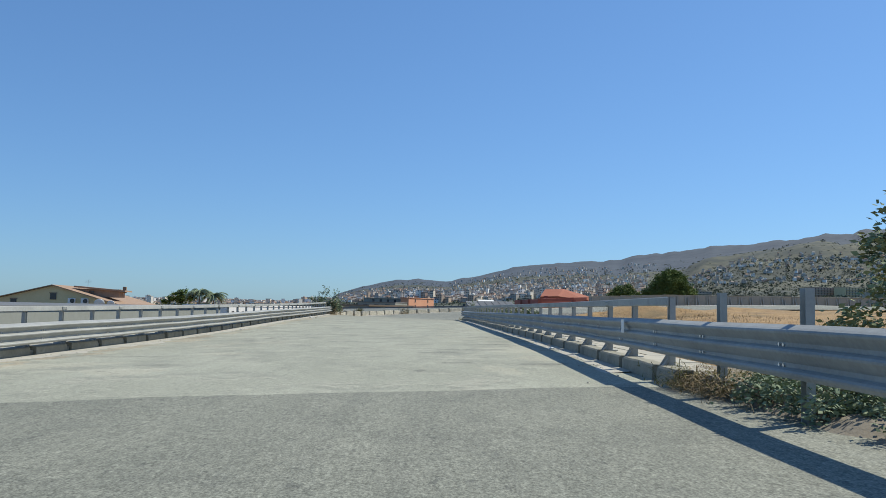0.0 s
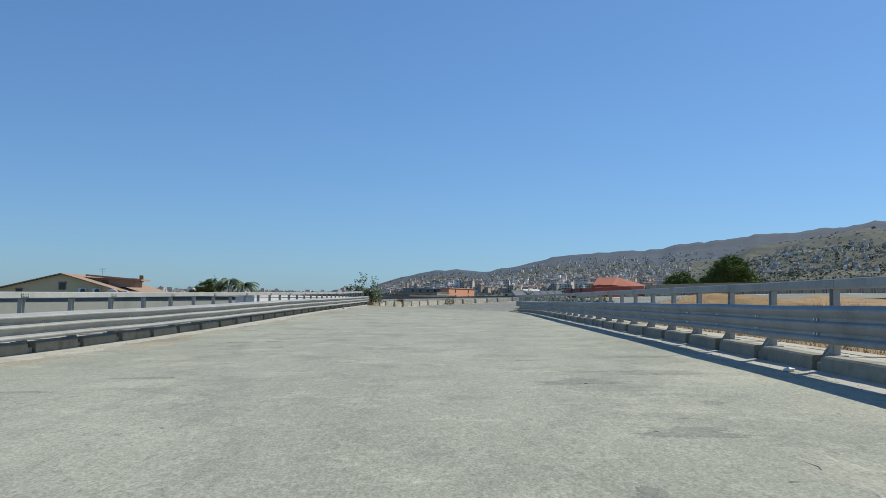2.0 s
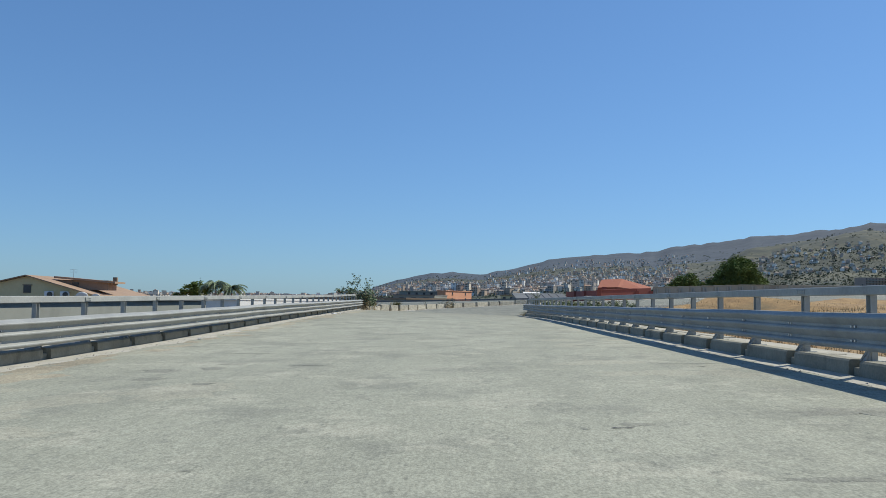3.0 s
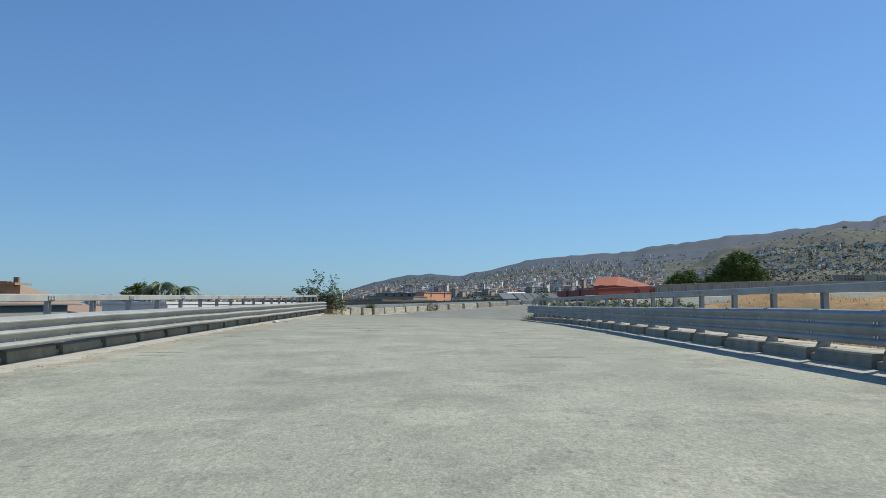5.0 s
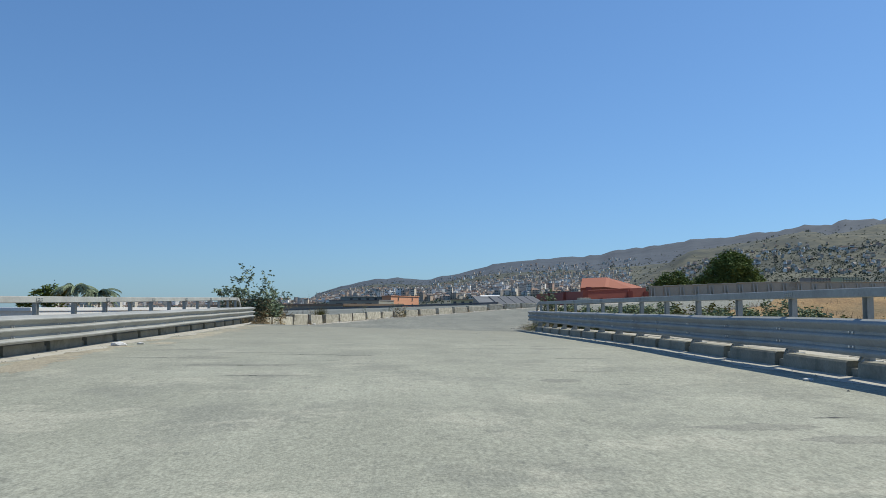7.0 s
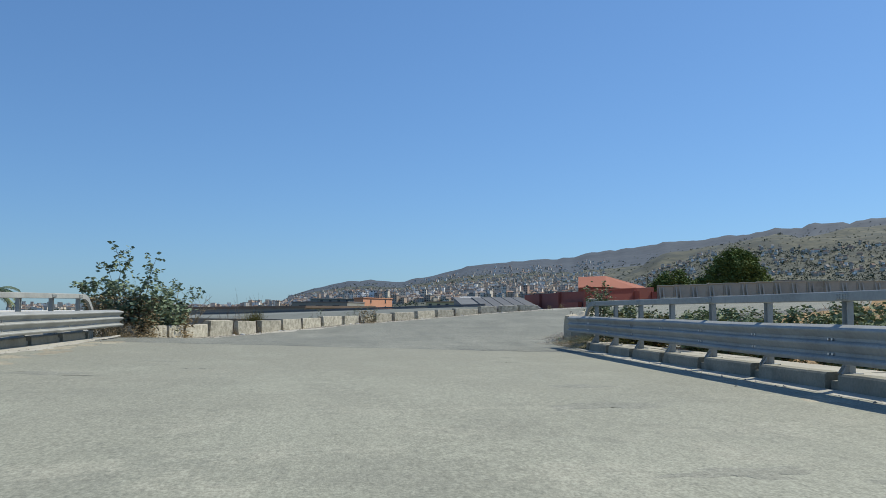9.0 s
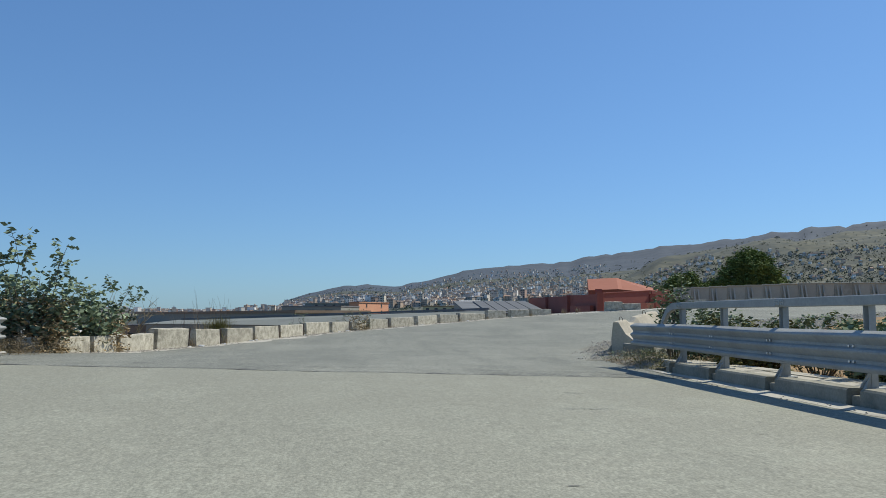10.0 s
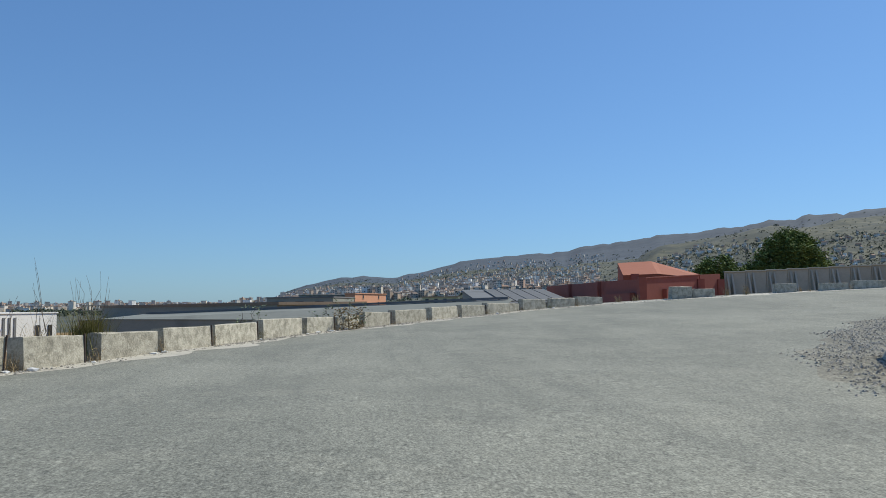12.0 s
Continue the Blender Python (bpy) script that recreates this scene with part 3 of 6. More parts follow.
def dust_strip(edge, side, y0, y1, wide, seed):
    rnd = random.Random(seed)
    bm = bmesh.new()
    rows = []
    y = y0
    while y < y1:
        w = wide * (0.45 + 0.9 * abs(noise.noise(Vector((y * 0.35, seed, 0)))) + 0.25 * rnd.random()) * min(1.0, 0.08 + (y1 - y) / 7)
        e = edge(y)
        rows.append([(e, y), (e - side * w * 0.5, y), (e - side * w, y)])
        y += 0.3
    vs = [[bm.verts.new((px, py, deck_z(px, py) + wavy(px, py) + (0.03, 0.014, 0.003)[k])) for k, (px, py) in enumerate(row)] for row in rows]
    for a, b in zip(vs, vs[1:]):
        for k in (0, 1):
            bm.faces.new((a[k], a[k + 1], b[k + 1], b[k]))
    bmesh.ops.recalc_face_normals(bm, faces=bm.faces)
    return solo("edge_dust", bm, M_DUST, "pale dust drifted along the kerb", "dust", kind="structure")


dust_strip(edge_left, -1, -1, 82, 0.9, 3)
dust_strip(edge_right, 1, 1, 80, 0.5, 5)


# ---- guard rails ----
WAVE = [(-0.07, 0.0), (0.03, -0.032), (0.085, -0.054), (0.1, -0.072), (0.095, -0.092), (0.03, -0.162), (0.008, -0.185), (0.008, -0.226), (0.08, -0.25), (0.1, -0.272), (0.095, -0.294), (0.03, -0.37), (0.008, -0.392), (0.008, -0.437), (0.08, -0.462), (0.1, -0.484), (0.095, -0.506), (0.06, -0.545)]


def beam_ring(x, y, top, side, deep=1.0):
    front = [(x - side * d * deep, y, top + z) for d, z in WAVE]
    back = [(x - side * (d * deep - 0.006), y, top + z - (0.004 if d < 0 else 0)) for d, z in reversed(WAVE)]
    return front + back


def guard_rail(name, label, edge, foot, beam_top, hand_top, side, posts, hand_from, kerb_from, beam_from, beam_to, flare, ahead=0.0, deep=1.0):
    """A three-wave steel barrier on a notched kerb, with tall posts that carry a flat top rail."""
    whole = thing(name, label, "guard rail", "guard rails along the bridge", at=(edge(posts[0]), posts[0], foot(posts[0])))
    inverse = Matrix.Translation(whole.location).inverted()

    def hang(ob):
        ob.matrix_parent_inverse = inverse
        return ob

    # beam panels, lapped a little at their ends
    cuts = [beam_from] + [y for k, y in enumerate(posts) if k % 2 == 0 and beam_from + 1 < y < beam_to - 1] + [beam_to]
    for k, (a, b) in enumerate(zip(cuts, cuts[1:])):
        bm = bmesh.new()
        steps = 4
        lap = 0.003 * (k % 2)
        rings = []
        for j in range(steps + 1):
            y = a - 0.06 + (b - a + 0.12) * j / steps
            rings.append(beam_ring(edge(y) + side * (0.02 + lap - ahead) + 0.006 * math.sin(y * 1.3), y, beam_top(y) + 0.006 * math.sin(y * 0.9 + side), side, deep))
        sweep(bm, rings, caps=False)
        hang(part("beam", bm, M_STEEL, whole))
    # the posts, their spacers, feet and bolts
    top = max(hand_top(y) for y in posts)
    bolt = bmesh.new()
    bmesh.ops.create_cone(bolt, cap_ends=True, segments=6, radius1=0.02, radius2=0.016, depth=0.022, matrix=pose(0, 0, 0, 0, 90, 0))
    bolt_mesh = mesh_of(bolt, "bolt", M_BOLT)
    for k, y in enumerate(posts):
        x = edge(y) + side * 0.32
        base = foot(y) + (0.24 if y > kerb_from else -0.15)
        high = hand_top(y) - (0.01 if y >= hand_from else -0.02)
        bm = bmesh.new()
        # an open channel: web and two flanges
        h = high - base
        add_box(bm, Matrix.Translation((x, y, base + h / 2)), (0.012, 0.13, h))
        for s in (-1, 1):
            add_box(bm, Matrix.Translation((x - side * 0.045, y + s * 0.062, base + h / 2)), (0.09, 0.008, h))
        hang(part("post", bm, M_STEEL_DULL, whole))
        if beam_from < y < beam_to:
            bm = bmesh.new()
            zt = beam_top(y)
            add_box(bm, Matrix.Translation((edge(y) + side * (0.15 - ahead / 2), y, zt - 0.26)), (0.23 + ahead, 0.1, 0.3), 0.01)
            hang(part("spacer", bm, M_STEEL_DULL, whole))
            for dz in (-0.205, -0.415):
                for dy in (-0.05, 0.05):
                    m = Matrix.Translation((edge(y) - side * ahead, y + dy, zt + dz))
                    hang(shared("bolt", bolt_mesh, whole, m))
        # foot plate and the bent strap that runs from the post into the kerb's notch
        bm = bmesh.new()
        add_box(bm, Matrix.Translation((x, y, base + 0.012)), (0.22, 0.2, 0.024), 0.004)
        if y > kerb_from:
            strap = [(x - side * 0.06, y, base + 0.26), (x - side * 0.14, y - 0.06, base + 0.12), (edge(y) + side * 0.08, y - 0.12, base + 0.0), (edge(y) + side * 0.03, y - 0.13, base - 0.14)]
            tube(bm, strap, [0.018] * 4, 5)
            gusset = [(x - side * 0.08, base + 0.3), (x - side * 0.08, base + 0.02), (edge(y) + side * 0.06, base + 0.02)]
            near = [bm.verts.new((gx, y - 0.058, gz)) for gx, gz in gusset]
            far = [bm.verts.new((gx, y - 0.046, gz)) for gx, gz in gusset]
            bm.faces.new(near)
            bm.faces.new(far[::-1])
            for j in range(3):
                bm.faces.new((near[j], far[j], far[(j + 1) % 3], near[(j + 1) % 3]))
        hang(part("foot_plate", bm, M_STEEL_DULL, whole))
    # the flat top rail
    ends = [y for k, y in enumerate(posts) if y >= hand_from]
    cuts = ends[::2] + ([ends[-1]] if len(ends) % 2 == 0 else [])
    for a, b in zip(cuts, cuts[1:]):
        bm = bmesh.new()
        rings = []
        for j in range(4):
            y = a - 0.05 + (b - a + 0.08) * j / 3
            x, z = edge(y) + side * 0.235, hand_top(y)
            d = -side
            rings.append([(x + d * 0.035, y, z - 0.012), (x + d * 0.02, y, z), (x - d * 0.055, y, z), (x - d * 0.055, y, z - 0.008), (x + d * 0.012, y, z - 0.012), (x + d * 0.012, y, z - 0.132), (x - d * 0.055, y, z - 0.136), (x - d * 0.055, y, z - 0.145), (x + d * 0.02, y, z - 0.145), (x + d * 0.035, y, z - 0.132)])
        sweep(bm, rings)
        hang(part("top_rail", bm, M_STEEL, whole))
        bm = bmesh.new()
        add_box(bm, Matrix.Translation((edge(b) + side * 0.19, b, hand_top(b) - 0.072)), (0.012, 0.3, 0.09), 0.003)
        for dy in (-0.1, -0.04, 0.04, 0.1):
            for dz in (-0.05, -0.095):
                add_box(bm, Matrix.Translation((edge(b) + side * 0.18, b + dy, hand_top(b) + dz)), (0.02, 0.024, 0.024))
        hang(part("splice_plate", bm, M_STEEL_DULL, whole))
    if flare:
        y = ends[-1]
        x, z = edge(y) + side * 0.235, hand_top(y)
        bm = bmesh.new()
        d = -side
        rings = []
        for dy, dz in ((0.0, 0.0), (0.45, -0.01), (0.75, -0.1), (1.05, -0.34), (1.25, -0.58)):
            rings.append([(x + d * 0.035, y + dy, z + dz), (x - d * 0.05, y + dy, z + dz), (x - d * 0.05, y + dy - 0.03, z + dz - 0.145), (x + d * 0.035, y + dy - 0.03, z + dz - 0.145)])
        sweep(bm, rings)
        hang(part("down_turned_end", bm, M_STEEL, whole))
    return whole


right_posts = [float(np.interp(k, (0, 1, 2, 3, 4, 6, 7, 12, 19, 20, 23, 28, 32, 35, 38), (-5.6, -3.03, -0.6, 1.98, 4.35, 9.4, 11.87, 23.3, 38.3, 40.58, 47.55, 59.2, 68.92, 76.0, 82.6))) for k in range(37)]
left_posts = [10.4 + 2.19 * k for k in range(-8, 33)]
left_posts = [y for y in left_posts if y < 79.5]
guard_rail("guard_rail", "galvanised three-wave steel guard rail casting a shadow on the road", edge_right, foot_right, rail_top_right, hand_top_right, 1, right_posts, -0.8, -1.0, -8.6, 80.95, True, 0.0, 0.8)
guard_rail("guard_rail", "sunlit galvanised three-wave steel guard rail with flat top rail", edge_left, foot_left, rail_top_left, hand_top_left, -1, left_posts, -20, -20, -7.5, 80.9, True, 0.24, 1.5)


plate = solo("marker_plate", boxed((0.01, 0.2, 0.25), (0, 0, 0), 0.002), M_WHITE, "small white marker plate fixed to the rail", "sign plate")
plate.location = (edge_right(1.3) - 0.12, 1.3, rail_top_right(1.3) - 0.15)


# ---- kerbs and the footways behind them ----
def kerb_line(name, label, edge, foot, side, posts, y0, y1):
    line = thing(name, label, "kerb", kind="structure")
    stops = [y0] + [y for y in posts if y0 + 0.5 < y < y1] + [y1]
    rnd = random.Random(len(posts))
    for a, b in zip(stops, stops[1:]):
        bm = bmesh.new()
        rings = []
        lo, hi = a + 0.16, b - 0.16
        dz = rnd.uniform(-0.012, 0.012)
        for j in range(5):
            y = lo + (hi - lo) * j / 4
            e, f = edge(y) + rnd.uniform(-0.006, 0.006), foot(y)
            t = f + 0.255 + dz + rnd.uniform(-0.006, 0.006)
            rings.append([(e - side * 0.012, y, f - 0.05), (e, y, t - 0.03), (e + side * 0.03, y, t), (e + side * 0.3, y, t), (e + side * 0.3, y, f - 0.05)])
        sweep(bm, rings)
        part("kerb_block", bm, M_CONCRETE, line)
        # the low filling in the notch at each post
        bm = bmesh.new()
        e, f = edge(b) + side * 0.05, foot(b)
        add_box(bm, Matrix.Translation((e + side * 0.14, b, f + 0.05)), (0.25, 0.3, 0.2), 0.015)
        part("notch_fill", bm, M_CONCRETE, line)
    return line


def footway(name, edge, foot, side, y0, y1, wide, seed):
    """Concrete slabs behind the kerb, each with its own slight tilt."""
    walk_way = thing(name, "pale cracked concrete footway slabs behind the kerb", "footway", kind="structure")
    rnd = random.Random(seed)
    y = y0
    while y < y1:
        run = 2.2
        bm = bmesh.new()
        for a, b in ((0.315, 0.3 + wide * 0.52), (0.318 + wide * 0.52, 0.3 + wide)):
            lift = 0.24 + rnd.uniform(-0.01, 0.012)
            pts = [(edge(y) + side * a, y), (edge(y) + side * b, y), (edge(y + run) + side * b, y + run - 0.02), (edge(y + run) + side * a, y + run - 0.02)]
            zs = [foot(y) + lift] * 2 + [foot(y + run) + lift] * 2
            prism(bm, pts if side > 0 else pts[::-1], [z - 0.3 for z in zs], zs)
        part("slab", bm, M_SLAB, walk_way)
        y += run
    return walk_way


kerb_line("kerb_right", "weathered concrete kerb notched at every post", edge_right, foot_right, 1, right_posts, -1.9, 78.6)
kerb_line("kerb_left", "weathered concrete kerb notched at every post", edge_left, foot_left, -1, left_posts, -8, 78.7)
footway("footway_right", edge_right, foot_right, 1, -3.8, 78, 0.85, 7)
footway("footway_left", edge_left, foot_left, -1, -8, 79, 0.85, 8)


# ---- concrete blocks along the outside of the bend ----
def concrete_block(length, height, thick, seed, chip=0.03):
    """A rough cast block with chipped edges, base centre at the origin, length along x."""
    rnd = random.Random(seed)
    bm = bmesh.new()
    nx = 6
    rings = []
    for k in range(nx + 1):
        x = -length / 2 + length * k / nx
        end = k in (0, nx)
        w = thick / 2 - (0.012 if end else 0)
        j = lambda s=chip: rnd.uniform(-s, s * 0.4)  # noqa: E731
        rings.append([(x, -w - 0.02, -0.06), (x, -w - 0.012 + j(0.008), height * 0.45), (x, -w + j(0.01), height - 0.022 + j(chip * 0.5)), (x, -w + 0.02 + j(0.008), height + j(chip * 0.5)), (x, w - 0.03, height + j(chip * 0.5)), (x, w, height - 0.03 + j()), (x, w + 0.02, -0.06)])
    sweep(bm, rings)
    return bm


BLOCKS = [(0.8, 1.7, 0.44), (1.95, 3.95, 0.48), (4.2, 5.65, 0.56), (5.95, 8.65, 0.58), (8.85, 10.9, 0.77), (11.4, 13.2, 0.68), (13.75, 15.85, 0.63), (16.2, 18.4, 0.62), (18.7, 21.35, 0.6), (21.8, 24.7, 0.64), (25.0, 27.0, 0.58), (27.3, 29.1, 0.54), (29.55, 31.95, 0.62), (32.4, 35.2, 0.6), (35.8, 38.5, 0.6), (38.85, 40.95, 0.58), (41.2, 44.2, 0.54), (44.7, 46.55, 0.6), (47.1, 49.0, 0.56), (49.3, 51.4, 0.52), (56.7, 58.2, 0.8), (58.25, 59.9, 0.58), (64.6, 66.1, 0.62), (67.75, 69.6, 0.5), (70.0, 72.2, 0.56)]
LABELS = ["rough weathered concrete block at the edge of the bend", "chipped concrete block stained with dirt", "pale concrete barrier block with a worn face"]
rng = random.Random(11)
for k, (s0, s1, high) in enumerate(BLOCKS):
    ax, ay = row_at(s0)
    bx, by = row_at(s1)
    turn = math.degrees(math.atan2(by - ay, bx - ax))
    z = outer_z((s0 + s1) / 2)
    bm = concrete_block(s1 - s0, high, 0.42, 40 + k)
    label = LABELS[k % 3] if high < 0.66 else "taller pale concrete block standing proud of its row"
    ob = solo("concrete_block", bm, M_BLOCK, label, "concrete block", "blocks along the bend")
    if k in (4, 5, 7, 8, 10, 12, 15):
        part("end_strip", boxed((0.024, 0.05, high + 0.05), ((s1 - s0) / 2 + 0.01, -0.215, high / 2), 0.006), M_RUST, ob, "rusty steel strip on the block's end")
    lean = rng.uniform(-2.5, 2.5) + (7 if high > 0.75 else 0)
    ob.matrix_basis = pose((ax + bx) / 2 - math.sin(radians(turn)) * 0.2, (ay + by) / 2 + math.cos(radians(turn)) * 0.2, z, lean, rng.uniform(-1.2, 1.2), turn + rng.uniform(-1.5, 1.5))

# two worn barriers meeting in a wedge beside the end of the rail
FACE = [(-0.22, -0.6), (-0.2, 0.5), (-0.12, 1.02), (-0.09, 1.08), (0.08, 1.08), (0.11, 1.04), (0.3, 0.68), (0.6, 0.44), (0.64, 0.38), (0.66, -0.6)]
SIDE = [(-0.22, -0.5), (-0.22, 0.4), (-0.12, 1.0), (-0.09, 1.06), (0.08, 1.06), (0.11, 1.0), (0.19, 0.42), (0.42, 0.12), (0.44, 0.05), (0.45, -0.5)]


def barrier(label, profile, mirror, length, at, pitch, yaw, loops, top, seed, concrete=M_SLAB):
    rng = random.Random(seed)
    bm = bmesh.new()
    rings = []
    count = 12
    for k in range(count):
        x = length * k / (count - 1)
        broken = 0.14 if 2 < k < 5 and pitch else 0.0
        drop = broken + rng.uniform(0, 0.03)
        ring = [(x + rng.uniform(-0.012, 0.012), mirror * y, z - (drop if z > 0.9 else 0) + rng.uniform(-0.012, 0.012)) for y, z in profile]
        rings.append(ring if mirror < 0 else ring[::-1])
    sweep(bm, rings)
    bmesh.ops.recalc_face_normals(bm, faces=bm.faces)
    ob = thing("concrete_barrier", label, "barrier", at=at)
    ob.rotation_euler = (0, radians(pitch), radians(yaw))
    part("body", bm, concrete, ob)
    for x in loops:
        bm = bmesh.new()
        tube(bm, [(x, -0.06, top - 0.15), (x, -0.065, top + 0.05), (x + 0.01, -0.03, top + 0.1), (x + 0.02, 0.03, top + 0.1), (x + 0.03, 0.06, top + 0.04), (x + 0.03, 0.055, top - 0.15)], [0.012] * 6, 6)
        part("lifting_loop", bm, M_RUST, ob, "rusty bent steel lifting loop")


barrier("broken tilted concrete road barrier beside the rail end", FACE, -1, 3.1, (8.6, 86.4, -0.08), -6.6, 47, (0.35, 2.2), 1.08, 2, M_BARRIER)
barrier("long shaded concrete barrier along the gravelled verge", SIDE, 1, 5.6, (8.98, 87.38, -0.1), 0, 61, (5.2,), 1.05, 5, M_BLOCK)
bm = concrete_block(0.95, 0.52, 0.4, 91)
stub = solo("concrete_stub", bm, M_CONCRETE, "low grey concrete stub under the rail end", "concrete stub")
stub.matrix_basis = pose(8.99, 85.47, -0.2, 0, 0, -31)

# loose stones swept to the inside of the bend
def bend_z(x, y):
    best, z = 1e9, 0.0
    for s in range(0, 90, 2):
        for u in (0.7, 0.85, 1.0, 1.15, 1.3, 1.5):
            p = bend_point(s, u)
            d = (p.x - x) ** 2 + (p.y - y) ** 2
            if d < best:
                best, z = d, p.z
    return z


def stones(name, label, spots, mat, low, high, seed):
    rnd = random.Random(seed)
    verts, faces = [], []
    for x, y, z in spots:
        r = rnd.uniform(low, high)
        a = rnd.uniform(0, 6.28)
        n = len(verts)
        for j in range(5):
            t = a + j * 1.2566
            q = r * rnd.uniform(0.7, 1.3)
            verts.append((x + q * math.cos(t), y + q * math.sin(t), z - r * 0.2))
        verts.append((x + rnd.uniform(-0.3, 0.3) * r, y + rnd.uniform(-0.3, 0.3) * r, z + r * rnd.uniform(0.3, 0.65)))
        faces += [(n + j, n + (j + 1) % 5, n + 5) for j in range(5)]
    me = bpy.data.meshes.new(name)
    me.from_pydata(verts, [], faces)
    me.materials.append(mat)
    return tagged(new(name, me), label, "stones", kind="stuff")


rng = random.Random(21)
spots = []
while len(spots) < 20000:
    s, u = rng.uniform(0.5, 46), 0.84 + 0.5 * rng.random()
    p = bend_point(s, u)
    thin = noise.noise(Vector((p.x * 0.45, p.y * 0.45, 7.0)))
    if rng.random() > (u - 0.94) * 16 + thin * 0.9:
        continue
    spots.append((p.x, p.y, p.z + (0.035 if u > 0.97 else 0.012)))
stones("gravel", "loose grey gravel and rubble beside the bend", spots, M_GRAVEL, 0.012, 0.05, 3)


def verge_place(u, v):
    p = bend_point(v * row_s[-1] * 0.99, 0.96 + 0.05 * noise.noise(Vector((v * 24, 3.0, 0))) + 0.025 * noise.noise(Vector((v * 90, 8.0, 0))) + 0.38 * u)
    p.z += 0.004 + 0.03 * u + 0.05 * u * noise.noise(Vector((p.x * 0.8, p.y * 0.8, 2))) - 0.25 * max(0, u - 0.8)
    return p


sheet("ground_verge", verge_place, 12, 160, M_VERGE, "dusty gravelled ground inside the bend", 0.3, category="ground")
rng = random.Random(22)
spots = []
for _ in range(1400):
    y = rng.uniform(-1, 81)
    side = rng.choice((-1, -1, 1))
    e = edge_left(y) if side < 0 else edge_right(y)
    x = e - side * (0.08 + abs(rng.gauss(0, 0.35)))
    spots.append((x, y, deck_z(x, y) + 0.012))
stones("grit", "small stones and grit along the kerbs", spots, M_GRAVEL, 0.008, 0.03, 5)
rng = random.Random(23)
spots = []
for _ in range(3600):
    s = rng.uniform(0.5, 60)
    p = bend_point(s, 0.0 + abs(rng.gauss(0, 0.014)))
    spots.append((p.x, p.y, p.z + 0.012))
stones("rubble", "pale rubble at the foot of the blocks", spots, M_GRAVEL, 0.012, 0.07, 6)


def bend_dust(name, u0, u1, s0, s1, seed):
    bm = bmesh.new()
    rows = []
    s = s0
    while s < s1:
        w = u1 * (0.5 + abs(noise.noise(Vector((s * 0.3, seed, 0)))))
        rows.append([bend_place(max((u + 0.06) / 1.06, 0), s / (row_s[-1] * 0.999)) + Vector((0, 0, h)) for u, h in ((u0, 0.03), (u0 + w * 0.5, 0.012), (u0 + w, 0.004))])
        s += 0.4
    vs = [[bm.verts.new(p) for p in row] for row in rows]
    for a, b in zip(vs, vs[1:]):
        for k in (0, 1):
            bm.faces.new((a[k], a[k + 1], b[k + 1], b[k]))
    bmesh.ops.recalc_face_normals(bm, faces=bm.faces)
    if sum(f.normal.z for f in bm.faces) < 0:
        bmesh.ops.reverse_faces(bm, faces=bm.faces)
    return solo(name, bm, M_DUST, "pale dust drifted against the concrete blocks", "dust", kind="structure")


bend_dust("edge_dust", -0.01, 0.075, 0.3, 100, 4)


# ---- plants ----
def leaf_quad(p, size, rnd, droop=0.3, narrow=0.55):
    a = rnd.uniform(0, 6.283)
    t = Vector((math.cos(a), math.sin(a), rnd.uniform(-droop - 0.4, 0.5))).normalized()
    n = Vector((rnd.uniform(-1, 1), rnd.uniform(-1, 1), rnd.uniform(0.2, 1.2)))
    w = t.cross(n)
    if w.length < 1e-3:
        w = Vector((1, 0, 0))
    w = w.normalized() * size * narrow * 0.5
    return [p, p + t * size * 0.45 + w, p + t * size, p + t * size * 0.45 - w]


def stem(bm, base, tip, r, rnd, bend=0.1, steps=5):
    pts = []
    for k in range(steps + 1):
        t = k / steps
        p = Vector(base).lerp(Vector(tip), t)
        if 0 < k:
            p += Vector((rnd.uniform(-1, 1), rnd.uniform(-1, 1), rnd.uniform(-0.3, 0.3))) * bend * t
        pts.append(p)
    tube(bm, pts, [r * (1 - 0.75 * k / steps) for k in range(steps + 1)], 5)
    return pts


